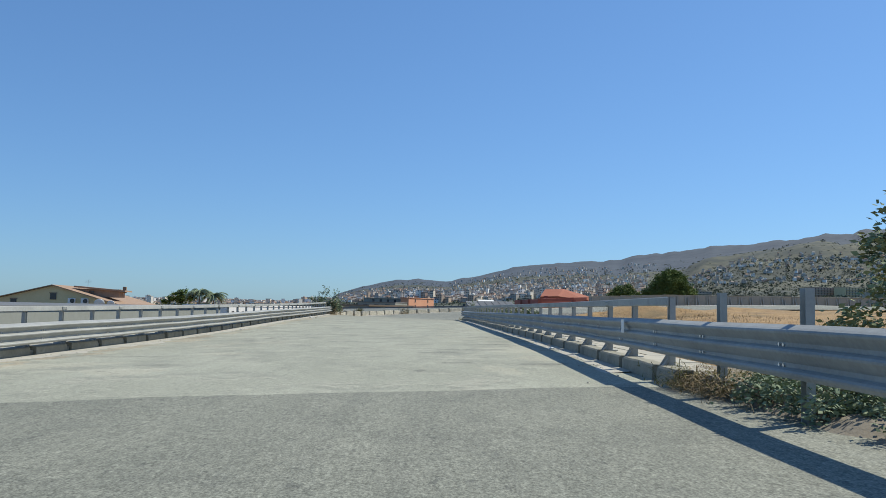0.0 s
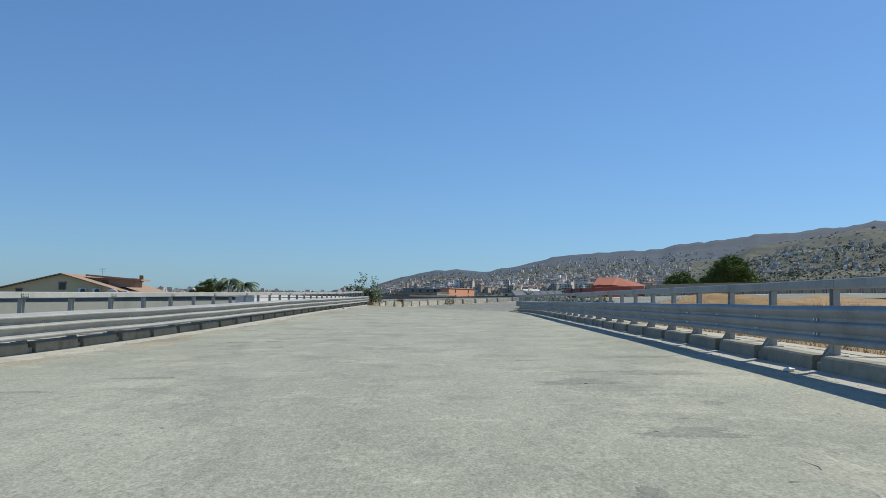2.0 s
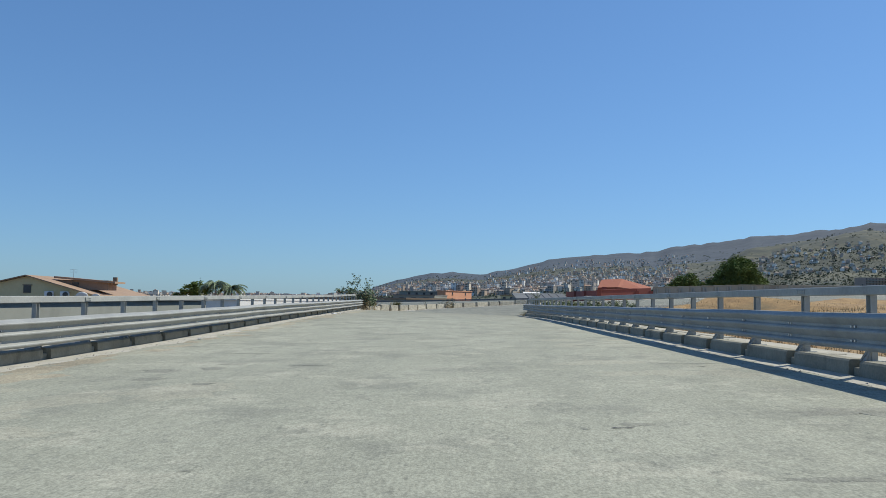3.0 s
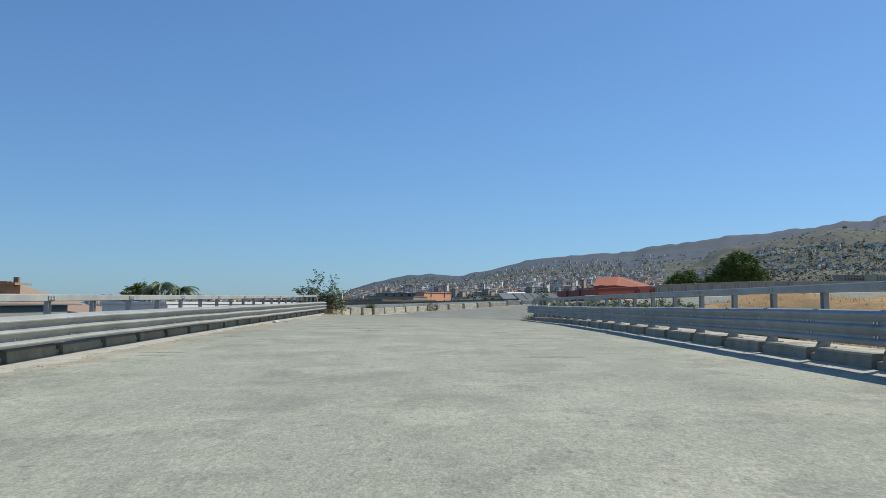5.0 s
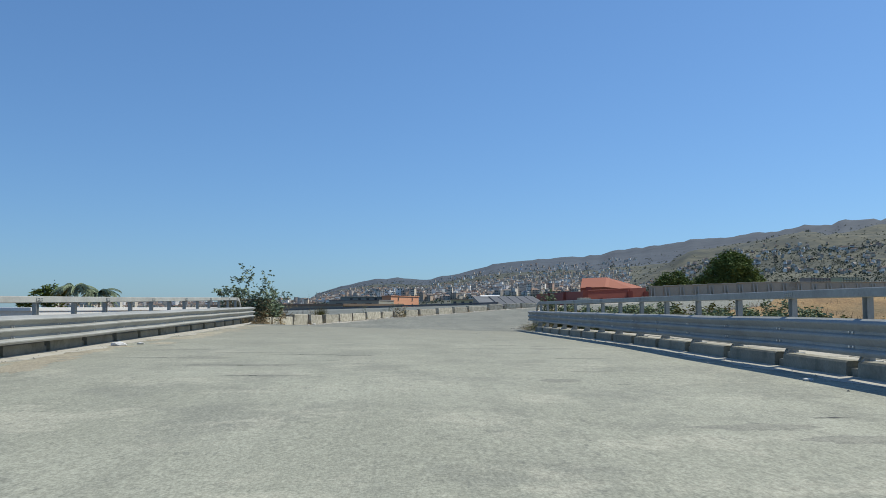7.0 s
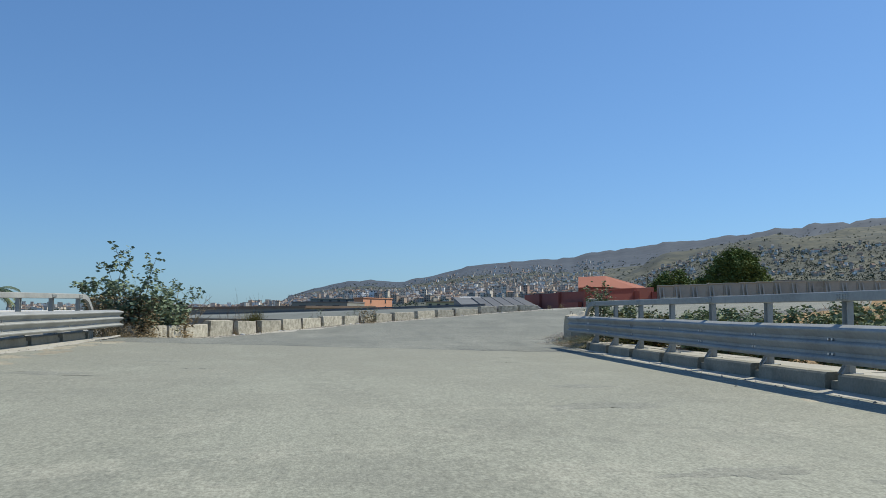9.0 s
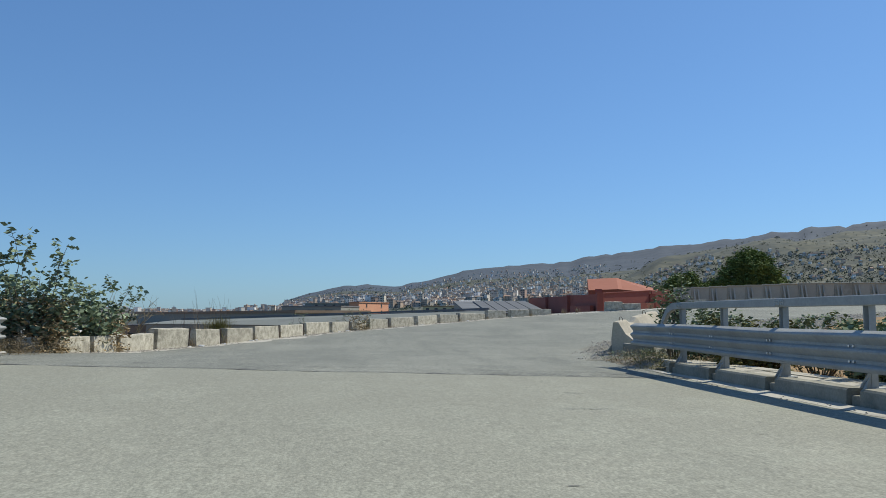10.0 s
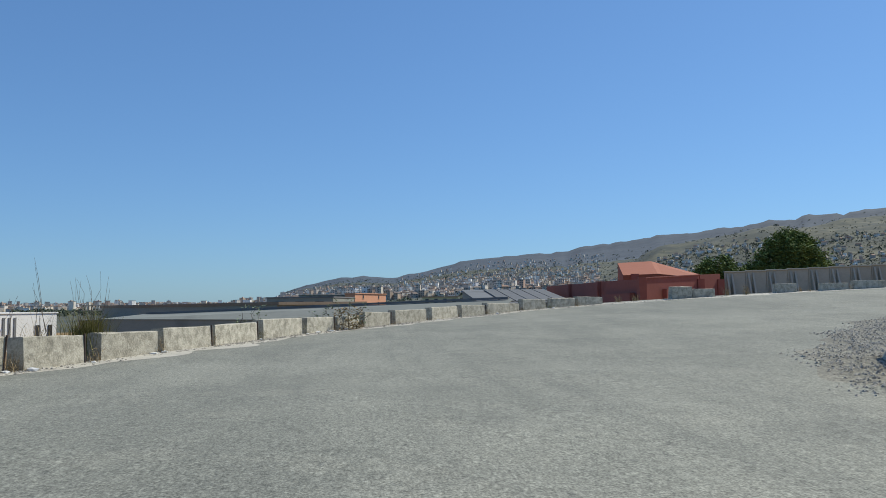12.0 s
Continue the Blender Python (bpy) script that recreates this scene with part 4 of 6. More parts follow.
def shrub(name, label, at, stems, leaf, mat, seed, leaves=30, size=0.14, dry=0, wide=0.55, dry_top=0.9):
    """Upright stems that fork, with single leaves along them."""
    rnd = random.Random(seed)
    whole = thing(name, label, "shrub", at=at)
    bm = bmesh.new()
    quads = []
    for dx, dy, h in stems:
        base = Vector((dx * 0.25, dy * 0.25, -0.05))
        pts = stem(bm, base, (dx, dy, h), 0.022, rnd, 0.12)
        for _ in range(4):
            k = rnd.randint(2, 5)
            tip = pts[k] + Vector((rnd.uniform(-0.45, 0.45), rnd.uniform(-0.45, 0.45), rnd.uniform(0.1, 0.5))) * min(1.0, h * 0.5)
            twig = stem(bm, pts[k], tip, 0.009, rnd, 0.04, 3)
            for q in twig[1:]:
                for _ in range(max(1, leaves // 8)):
                    quads.append(leaf_quad(q + Vector((rnd.gauss(0, 0.05), rnd.gauss(0, 0.05), rnd.gauss(0, 0.05))), size * rnd.uniform(0.6, 1.25), rnd, narrow=leaf))
        for q in pts[2:]:
            for _ in range(leaves // 5):
                quads.append(leaf_quad(q + Vector((rnd.gauss(0, 0.1), rnd.gauss(0, 0.1), rnd.gauss(0, 0.1))), size * rnd.uniform(0.6, 1.25), rnd, narrow=leaf))
    part("branchwork", bm, M_BARK, whole)
    pieces("foliage", quads, mat, "", "", whole)
    if dry:
        quads = []
        for _ in range(dry):
            p = Vector((rnd.uniform(-1, 1) * wide, rnd.gauss(0, 0.4), dry_top * rnd.random() ** 1.3))
            quads.append(leaf_quad(p, rnd.uniform(0.08, 0.22), rnd, narrow=0.35))
        pieces("dry_foliage", quads, M_DRY, "brown withered leaves low on the stems", "", whole)
    return whole


def tuft(name, label, at, blades, high, spread, mat, seed, category="weeds"):
    """A tuft of bent stalks."""
    rnd = random.Random(seed)
    quads = []
    for _ in range(blades):
        a = rnd.uniform(0, 6.283)
        b = Vector((rnd.gauss(0, spread * 0.35), rnd.gauss(0, spread * 0.35), 0))
        h = high * rnd.uniform(0.35, 1.0)
        lean = Vector((math.cos(a), math.sin(a), 0)) * h * rnd.uniform(0.1, 0.8)
        side = Vector((-math.sin(a), math.cos(a), 0)) * rnd.uniform(0.003, 0.008)
        m = b + lean * 0.35 + Vector((0, 0, h * 0.6))
        t = b + lean + Vector((0, 0, h))
        quads.append([b - side, b + side, m + side * 0.8, m - side * 0.8])
        quads.append([m - side * 0.8, m + side * 0.8, t])
    ob = pieces(name, quads, mat, label, category)
    ob.location = at
    return ob


def tangle(name, label, at, count, wide, high, mat, seed):
    """A mat of short broken stalks and withered leaves, lying every way."""
    rnd = random.Random(seed)
    quads = []
    for _ in range(count):
        a, up = rnd.uniform(0, 6.283), rnd.random() ** 1.6
        p = Vector((rnd.gauss(0, wide * 0.45), rnd.gauss(0, wide * 0.45), high * rnd.random() ** 2))
        t = Vector((math.cos(a), math.sin(a), rnd.uniform(-0.25, 0.3 + up))).normalized() * rnd.uniform(0.05, 0.2)
        s = Vector((-math.sin(a), math.cos(a), rnd.uniform(-0.4, 0.4))) * rnd.uniform(0.002, 0.007)
        bow = Vector((rnd.gauss(0, 0.03), rnd.gauss(0, 0.03), rnd.gauss(0, 0.03)))
        quads.append([p - s, p + s, p + t * 0.5 + s + bow, p + t * 0.5 - s + bow])
        quads.append([p + t * 0.5 - s + bow, p + t * 0.5 + s + bow, p + t])
    ob = pieces(name, quads, mat, label, "weeds", kind="stuff")
    ob.location = at
    return ob


# the tall leafy shrub at the end of the left rail
rng = random.Random(77)
stalks = [(-0.1, -0.2, 3.05), (0.1, -0.1, 2.6), (-0.45, 0.0, 2.5), (1.3, -0.3, 3.0), (1.05, -0.2, 2.6), (0.8, -0.1, 2.2), (-1.0, 0.1, 1.8), (1.6, 0.4, 1.7), (0.4, 0.2, 2.1)]
stalks += [(rng.uniform(-1.0, 1.7), rng.uniform(-0.6, 1.2), rng.uniform(0.9, 1.85)) for _ in range(26)]
shrub("leafy_shrub", "tall leafy green shrub with dry brown lower leaves", (-8.95, 84.3, 0.18), stalks, 0.62, M_LEAF, 5, leaves=40, size=0.19, dry=3000, wide=1.3, dry_top=1.5)
stalks = [(0.7, 1.4, 2.15), (0.95, 1.7, 2.0), (0.3, 1.0, 1.9), (-0.3, 0.5, 1.7), (0.1, -0.8, 1.6)]
stalks += [(rng.uniform(-0.7, 0.9), rng.uniform(-1.6, 1.4), rng.uniform(0.8, 1.5)) for _ in range(18)]
shrub("leafy_shrub", "leafy green shrub arching over the concrete blocks", (-8.3, 88.5, 0.05), stalks, 0.62, M_LEAF, 7, leaves=40, size=0.19, dry=1200, wide=0.9, dry_top=1.1)
stalks = [(rng.uniform(-0.8, 0.8), rng.uniform(-0.4, 0.5), rng.uniform(1.5, 2.35)) for _ in range(11)]
shrub("leafy_shrub", "dense green bush behind the end of the rail", (-10.2, 85.7, -0.15), stalks, 0.62, M_LEAF, 6, leaves=44, size=0.19)
for k in range(9):
    x, y = -9.2 + 1.3 * rng.random(), 81.2 + 4.0 * rng.random()
    tangle("dry_weeds", "tangled dry weeds spilling from the end of the rail", (x, y, 0.22), 520, 0.8, 0.45, M_DRY, 260 + k)
# plants behind the right rail
rnd = random.Random(99)
SPOTS = [(8.45, 81.4, -0.15, 1.95), (10.4, 83.4, -0.2, 1.3), (8.9, 80.5, -0.3, 1.25), (8.7, 77.6, -0.3, 1.15), (9.3, 74.2, -0.35, 1.35), (9.7, 71.5, -0.35, 1.3), (10.2, 68.4, -0.35, 1.15), (10.6, 64.9, -0.4, 1.3), (9.9, 61.2, -0.4, 1.05), (11.6, 76.0, -0.3, 1.3), (11.9, 72.0, -0.3, 1.35), (12.4, 69.0, -0.3, 1.3), (11.3, 79.5, -0.3, 1.2), (12.8, 66.0, -0.3, 1.2), (11.5, 58.0, -0.4, 1.1), (10.4, 54.5, -0.4, 1.0), (11.0, 50.0, -0.4, 1.1), (10.5, 45.0, -0.4, 0.9), (9.6, 66.4, -0.4, 1.3), (9.4, 63.0, -0.4, 1.25), (9.7, 59.4, -0.4, 1.3), (9.3, 56.2, -0.4, 1.2), (10.6, 70.0, -0.35, 1.35), (9.6, 52.2, -0.4, 1.1), (12.6, 62.0, -0.3, 1.4), (9.0, 73.0, -0.35, 1.2)]
for k, (x, y, z, h) in enumerate(SPOTS):
    st = [(rnd.uniform(-0.9, 0.9) * (0.38 if h > 1.9 else 1), rnd.uniform(-0.9, 0.9) * (0.5 if h > 1.9 else 1), h * rnd.uniform(0.6, 1.1)) for _ in range(9 if h > 1.9 else 18)]
    yellow = k % 4 == 3
    shrub("roadside_bush", "yellowing half-dry bush behind the guard rail" if yellow else "grey-green bush growing behind the guard rail", (x, y, z), st, 0.5, M_LEAF_DRYING if yellow else M_LEAF_GREY, 120 + k, leaves=60 if h > 1.9 else 100, size=0.13, dry=60 if k % 2 else 0)
# withered weeds and broken bits caught in the gaps between the blocks
rnd = random.Random(88)
for k, ((_, a, _h), (b, _, _g)) in enumerate(zip(BLOCKS, BLOCKS[1:])):
    x, y = row_at((a + b) / 2)
    tangle("gap_weeds", "withered weeds and bits caught between two blocks", (x + 0.02, y - 0.02, outer_z((a + b) / 2) + 0.01), rnd.randint(50, 160), rnd.uniform(0.2, 0.45), rnd.uniform(0.12, 0.4), rnd.choice((M_DRY, M_DRY, M_LEAF_DRYING)), 900 + k)
# tall thin dry weeds and low tufts along the blocks
WEEDS = [(12.2, 0.35, 1.5, 46), (11.8, 0.5, 1.15, 30), (9.6, 0.5, 1.2, 14), (5.3, 0.5, 0.9, 20), (23.6, 0.5, 0.7, 30), (25.6, 0.35, 0.8, 40), (27.2, 0.4, 0.75, 40), (15.9, 0.1, 0.45, 30), (11.1, 0.0, 0.5, 34), (13.5, 0.0, 0.4, 30), (1.9, 0.1, 0.5, 40), (0.4, 0.2, 0.6, 50), (-0.8, 0.1, 0.5, 60), (29.3, 0.0, 0.35, 30), (35.4, 0.1, 0.3, 20), (44.5, 0.2, 0.35, 22), (53.0, 0.3, 0.6, 60), (54.6, 0.5, 0.6, 60), (61.5, 0.5, 0.7, 70), (63.0, 0.5, 0.8, 70), (66.8, 0.4, 0.5, 40)]
for k, (s, off, h, n) in enumerate(WEEDS):
    x, y = row_at(max(s, 0))
    tuft("dry_weeds", "dry straw-coloured weeds among the concrete blocks", (x - off, y + off * 0.5 + min(s, 0), outer_z(max(s, 0)) - 0.02), n, h, 0.3, M_DRY, 200 + k)
tuft("green_weeds", "tufted yellow-green weed behind the blocks", (-5.75, 96.8, 0.1), 900, 1.15, 0.6, M_LEAF_DRYING, 301)
for k, (x, y, z, h) in enumerate(((-5.9, 96.7, 0.1, 2.1), (-5.6, 96.9, 0.1, 1.9), (-5.75, 97.1, 0.1, 2.0), (-6.3, 95.8, 0.1, 2.5), (-7.1, 94.9, 0.0, 1.7), (-6.8, 95.2, 0.0, 1.5), (-5.5, 96.6, 0.1, 1.7))):
    rnd = random.Random(310 + k)
    bm = bmesh.new()
    for _ in range(4):
        stem(bm, (rnd.gauss(0, 0.08), rnd.gauss(0, 0.08), 0), (rnd.gauss(0, 0.22), rnd.gauss(0, 0.2), h * rnd.uniform(0.6, 1)), 0.009, rnd, 0.1)
    ob = solo("dead_stalks", bm, M_BARK, "tall bare dead stalks behind the blocks", "weeds")
    ob.location = (x, y, z)
# bare twiggy bush and leafy weeds on the blocks
rnd = random.Random(330)
bm = bmesh.new()
for _ in range(12):
    tip = Vector((rnd.uniform(-0.9, 0.9), rnd.uniform(-0.4, 0.4), rnd.uniform(0.7, 1.25)))
    pts = stem(bm, (rnd.gauss(0, 0.1), rnd.gauss(0, 0.1), 0), tip, 0.014, rnd, 0.12)
    for _ in range(3):
        q = pts[rnd.randint(2, 5)]
        stem(bm, q, q + Vector((rnd.uniform(-0.35, 0.35), rnd.uniform(-0.3, 0.3), rnd.uniform(0.05, 0.35))), 0.006, rnd, 0.05, 3)
twigs = solo("bare_bush", bm, M_DRY, "bare dry twiggy bush behind the blocks", "shrub")
twigs.location = (-7.9, 91.3, 0.1)
twigs.scale = (1.2, 1.2, 1.45)
shrub("roadside_bush", "half-dry weedy bush spilling over a block", (0.2, 109.2, 0.25), [(-0.9, 0, 0.8), (-0.4, 0.2, 1.1), (0.1, 0.1, 1.15), (0.6, -0.1, 0.9), (1.0, 0.2, 0.7), (-1.3, 0.1, 0.6)], 0.4, M_LEAF_GREY, 340, leaves=26, size=0.1, dry=420)
shrub("roadside_bush", "small green weed between two blocks", (-3.0, 104.2, 0.15), [(-0.3, 0, 0.9), (0.2, 0.1, 1.0), (0.4, -0.1, 0.7)], 0.5, M_LEAF, 341, leaves=16, size=0.1)
# earth bank with brush and brambles where the right rail begins
def bank_place(u, v):
    y = -9.0 + 8.2 * v
    x = edge_right(y) + 0.12 * noise.noise(Vector((y * 1.7, 2.0, 0))) - 0.1 + 3.6 * u
    rise = min(1.0, u * 4.5)
    return Vector((x, y, 0.1 + 0.3 * rise - 0.12 * (1 - v) + 0.09 * rise * noise.noise(Vector((x * 1.9, y * 1.9, 7)))))


sheet("ground_bank", bank_place, 26, 44, M_SOIL, "stony earth bank at the start of the guard rail", 0.5, category="ground")
rng = random.Random(611)
for k in range(26):
    y = -4.0 + 2.3 * rng.random()
    x = edge_right(y) + 0.15 + 1.6 * rng.random() ** 1.5
    tangle("dry_brush", "tangled dry straw and broken stalks at the kerb end", (x, y, 0.2), 420, 0.5, rng.uniform(0.12, 0.34), rng.choice((M_DRY, M_DRY, M_LEAF_DRYING)), 620 + k)
for k, (x, y) in enumerate(((5.95, -4.4), (5.8, -5.6), (6.3, -4.0), (6.9, -4.9), (7.5, -4.1), (6.4, -5.7), (7.3, -6.0), (8.0, -5.1), (6.2, -7.0), (7.0, -7.4))):
    st = [(rng.uniform(-0.6, 0.6), rng.uniform(-0.6, 0.6), rng.uniform(0.1, 0.3)) for _ in range(14)]
    shrub("bramble", "low dark green bramble under the guard rail", (x, y, 0.2), st, 0.55, M_LEAF, 660 + k, leaves=60, size=0.08)
# dry brush under the start of the right rail, and grass at the broken barrier
for k, (x, y, n, h) in enumerate(((6.0, -2.4, 260, 0.4), (6.3, -3.4, 300, 0.45), (6.0, -4.6, 320, 0.4), (6.7, -5.6, 300, 0.5), (7.3, -4.2, 260, 0.5), (7.6, -2.6, 200, 0.4), (7.5, -7.0, 300, 0.5))):
    tuft("dry_grass", "dry brown grass under the guard rail", (x, y, -0.05), n, h, 0.8, M_DRY, 400 + k)
for k, (x, y, n, h, m) in enumerate(((9.4, 86.5, 200, 0.45, M_LEAF_DRYING), (8.7, 83.6, 260, 0.45, M_LEAF_GREY), (9.1, 84.4, 260, 0.45, M_LEAF_DRYING))):
    tuft("barrier_weeds", "weeds growing round the broken barrier", (x, y, -0.14), n, h, 0.6, m, 420 + k)
def heap_place(u, v):
    y = 78.2 + 6.6 * v
    x = edge_right(y) + 0.0 + 2.2 * u
    return Vector((x, y, -0.13 + 0.22 * math.sin(math.pi * min(u * 1.1, 1)) * math.sin(math.pi * v) + 0.07 * noise.noise(Vector((x * 2.2, y * 2.2, 4)))))


sheet("ground_heap", heap_place, 14, 30, M_SOIL, "earth heaped under the end of the guard rail", 0.35, category="ground")
rng = random.Random(57)
for k in range(20):
    y = 78.8 + 5.0 * rng.random()
    x = edge_right(y) + 0.4 + 1.4 * rng.random()
    m = rng.choice((M_DRY, M_DRY, M_LEAF_GREY, M_LEAF_DRYING, M_LEAF))
    tangle("barrier_weeds", "tangled half-dry weeds under the end of the guard rail", (x, y, -0.08), 420, 0.7, rng.uniform(0.15, 0.4), m, 500 + k)
# litter along the edges
rng = random.Random(31)
for k, s in enumerate((10.9, 11.3, 13.3, 15.5, 16.0, 21.4, 24.9, 25.6, 26.4, 27.6, 29.2, 36.0, 41.6, 46.8, 53.5)):
    p = bend_point(s, 0.004 + 0.012 * rng.random())
    bm = bmesh.new()
    bmesh.ops.create_icosphere(bm, subdivisions=1, radius=1)
    for v in bm.verts:
        v.co *= rng.uniform(0.6, 1.2)
    w = rng.uniform(0.07, 0.17)
    ob = solo("litter", bm, M_LITTER, "crumpled pale litter at the foot of the blocks", "litter", "litter along the edges")
    ob.matrix_basis = pose(p.x, p.y, p.z + w * 0.22, 0, 0, rng.uniform(0, 180)) @ Matrix.Diagonal((w, w * 0.7, w * 0.35, 1))
for x, y, w in ((5.55, 9.6, 0.13), (5.5, 47.2, 0.1), (-7.3, 56.9, 0.22), (-7.0, 57.6, 0.12), (-7.5, 29.0, 0.08)):
    bm = bmesh.new()
    bmesh.ops.create_icosphere(bm, subdivisions=1, radius=1)
    for v in bm.verts:
        v.co *= rng.uniform(0.6, 1.2)
    ob = solo("litter", bm, M_LITTER, "crumpled pale litter by the kerb", "litter", "litter along the edges")
    ob.matrix_basis = pose(x, y, deck_z(x, y) + w * 0.2, 0, 0, 40) @ Matrix.Diagonal((w, w * 0.7, w * 0.3, 1))


# ---- trees ----
def tree(name, label, at, high, crowns, leaf_mat, seed, count, size, trunk_r):
    """A tapered trunk with limbs to each clump of the crown, and loose leaf clumps with gaps."""
    rnd = random.Random(seed)
    whole = thing(name, label, "tree", at=at)
    bm = bmesh.new()
    fork = high * 0.35
    pts = stem(bm, (0, 0, -0.3), (0.1, 0.0, fork), trunk_r, rnd, 0.1)
    for cx, cy, cz, r in crowns:
        stem(bm, pts[-1], (cx, cy, cz - r * 0.2), trunk_r * 0.45, rnd, 0.25)
    part("trunk", bm, M_BARK, whole)
    quads = []
    for cx, cy, cz, r in crowns:
        clumps = [(rnd.gauss(0, 1), rnd.gauss(0, 1), rnd.gauss(0, 1)) for _ in range(max(10, int(26 * r / 2)))]
        for c in clumps:
            d = Vector(c).normalized() * r * rnd.uniform(0.55, 1.02)
            d.z *= 0.8
            mid = Vector((cx, cy, cz)) + d
            for _ in range(int(count / len(crowns) / len(clumps))):
                q = mid + Vector((rnd.gauss(0, 1), rnd.gauss(0, 1), rnd.gauss(0, 0.8))) * r * 0.17
                quads.append(leaf_quad(q, size * rnd.uniform(0.6, 1.3), rnd))
    pieces("crown", quads, leaf_mat, "", "", whole)
    return whole


tree("pine_tree", "broad dark green pine rising behind the wall", (71.2, 202, 0.6), 12, [(0, 0, 9.2, 3.4), (-3.2, 0.5, 7.6, 2.9), (3.3, 0, 7.6, 2.9), (0.3, 1, 10.6, 2.4), (-1.5, -1, 6.0, 3.2), (2.6, -1, 5.6, 3.0), (-5.6, 0, 5.4, 2.4), (5.2, 0, 5.6, 2.3), (-7.6, 0, 4.2, 1.9), (0, -1.5, 7.6, 3.0), (-1.8, 0.5, 9.6, 2.2), (2.0, 0.5, 9.6, 2.2)], M_LEAF_DARK, 51, 36000, 0.42, 0.45)
tree("pine_tree", "smaller dark green tree beside the pine", (58.2, 201, 0.4), 8, [(0, 0, 6.2, 2.4), (-2.4, 0, 5.2, 2.2), (2.3, 0, 5.0, 2.3), (0.2, 0, 3.6, 2.8), (-3.2, 0, 3.6, 1.8)], M_LEAF_DARK, 52, 15000, 0.4, 0.3)
tree("roadside_tree", "small tree with dark leaves beside the rail", (9.3, -1.2, -0.3), 3.4, [(0, 0, 2.0, 0.8), (-0.25, -0.1, 2.75, 0.5), (0.5, 0.4, 2.5, 0.8), (0.3, -0.5, 1.5, 0.8), (-0.5, 0.4, 1.35, 0.6), (1.2, 0, 1.9, 0.9), (0.3, 0.2, 3.2, 0.55)], M_LEAF_GREY, 53, 3000, 0.13, 0.06)


def palm(at, high, seed):
    rnd = random.Random(seed)
    whole = thing("palm_tree", "green feather palm behind the sheds", "palm tree", "palms by the sheds", at=at)
    bm = bmesh.new()
    stem(bm, (0, 0, -0.3), (0.1, 0.05, high), 0.22, rnd, 0.03)
    part("trunk", bm, M_BARK, whole)
    quads = []
    for k in range(40):
        a = k * 2.4
        up = rnd.uniform(0.3, 1.5)
        reach = rnd.uniform(1.7, 2.5)
        last = None
        for j in range(8):
            t = j / 7
            p = Vector((math.cos(a) * reach * t, math.sin(a) * reach * t, high + up * 1.5 * t - 1.9 * t * t))
            if last is not None:
                d = (p - last).normalized()
                s = d.cross(Vector((0, 0, 1))).normalized()
                w = 0.45 * (1 - 0.6 * abs(2 * t - 1))
                for sg in (-1, 1):
                    for h in (0.0, 0.33, 0.67):
                        b = last.lerp(p, h)
                        quads.append([b, b + d * 0.16, b + s * sg * w + d * 0.3 - Vector((0, 0, 0.3))])
            last = p
    pieces("frond_crown", quads, M_LEAF, "", "", whole)
    return whole


palm((-35.6, 128, -4.8), 8.0, 1)
palm((-33.5, 129.5, -4.8), 7.4, 2)
tree("garden_tree", "small round garden tree behind the sheds", (-38.4, 129.5, -4.8), 9, [(0, 0, 7.6, 1.2), (1.2, 0, 7.2, 1.0), (-1.3, 0, 7.1, 1.1), (0.2, 0, 6.2, 1.5)], M_LEAF_DARK, 54, 2400, 0.32, 0.16)
tree("garden_tree", "small round garden tree behind the sheds", (-40.6, 130.5, -4.8), 8, [(0, 0, 7.0, 1.0), (1.0, 0, 6.6, 0.9), (-1.0, 0, 6.4, 0.9)], M_LEAF_DARK, 55, 1600, 0.32, 0.14)


# ---- buildings ----
def palette(name, colours, rough=0.9):
    """A matt material whose colour is drawn, piece by piece, from a few tones, with soft weathering."""
    m = bpy.data.materials.new(name)
    m.use_nodes = True
    nt = m.node_tree
    bsdf = nt.nodes["Principled BSDF"]
    bsdf.inputs["Roughness"].default_value = rough
    geo = nt.nodes.new("ShaderNodeNewGeometry")
    ramp = nt.nodes.new("ShaderNodeValToRGB")
    ramp.color_ramp.interpolation = "CONSTANT"
    while len(ramp.color_ramp.elements) < len(colours):
        ramp.color_ramp.elements.new(0.5)
    for k, (e, c) in enumerate(zip(ramp.color_ramp.elements, colours)):
        e.position, e.color = k / len(colours), (*c, 1)
    nt.links.new(geo.outputs["Random Per Island"], ramp.inputs[0])
    tex = nt.nodes.new("ShaderNodeTexNoise")
    tex.inputs["Scale"].default_value, tex.inputs["Detail"].default_value = 0.25, 4
    nt.links.new(geo.outputs["Position"], tex.inputs["Vector"])
    hsv = nt.nodes.new("ShaderNodeHueSaturation")
    span = nt.nodes.new("ShaderNodeMapRange")
    span.inputs[3].default_value, span.inputs[4].default_value = 0.75, 1.2
    nt.links.new(tex.outputs[0], span.inputs[0])
    nt.links.new(span.outputs[0], hsv.inputs["Value"])
    nt.links.new(ramp.outputs[0], hsv.inputs["Color"])
    nt.links.new(hsv.outputs[0], bsdf.inputs["Base Color"])
    return m


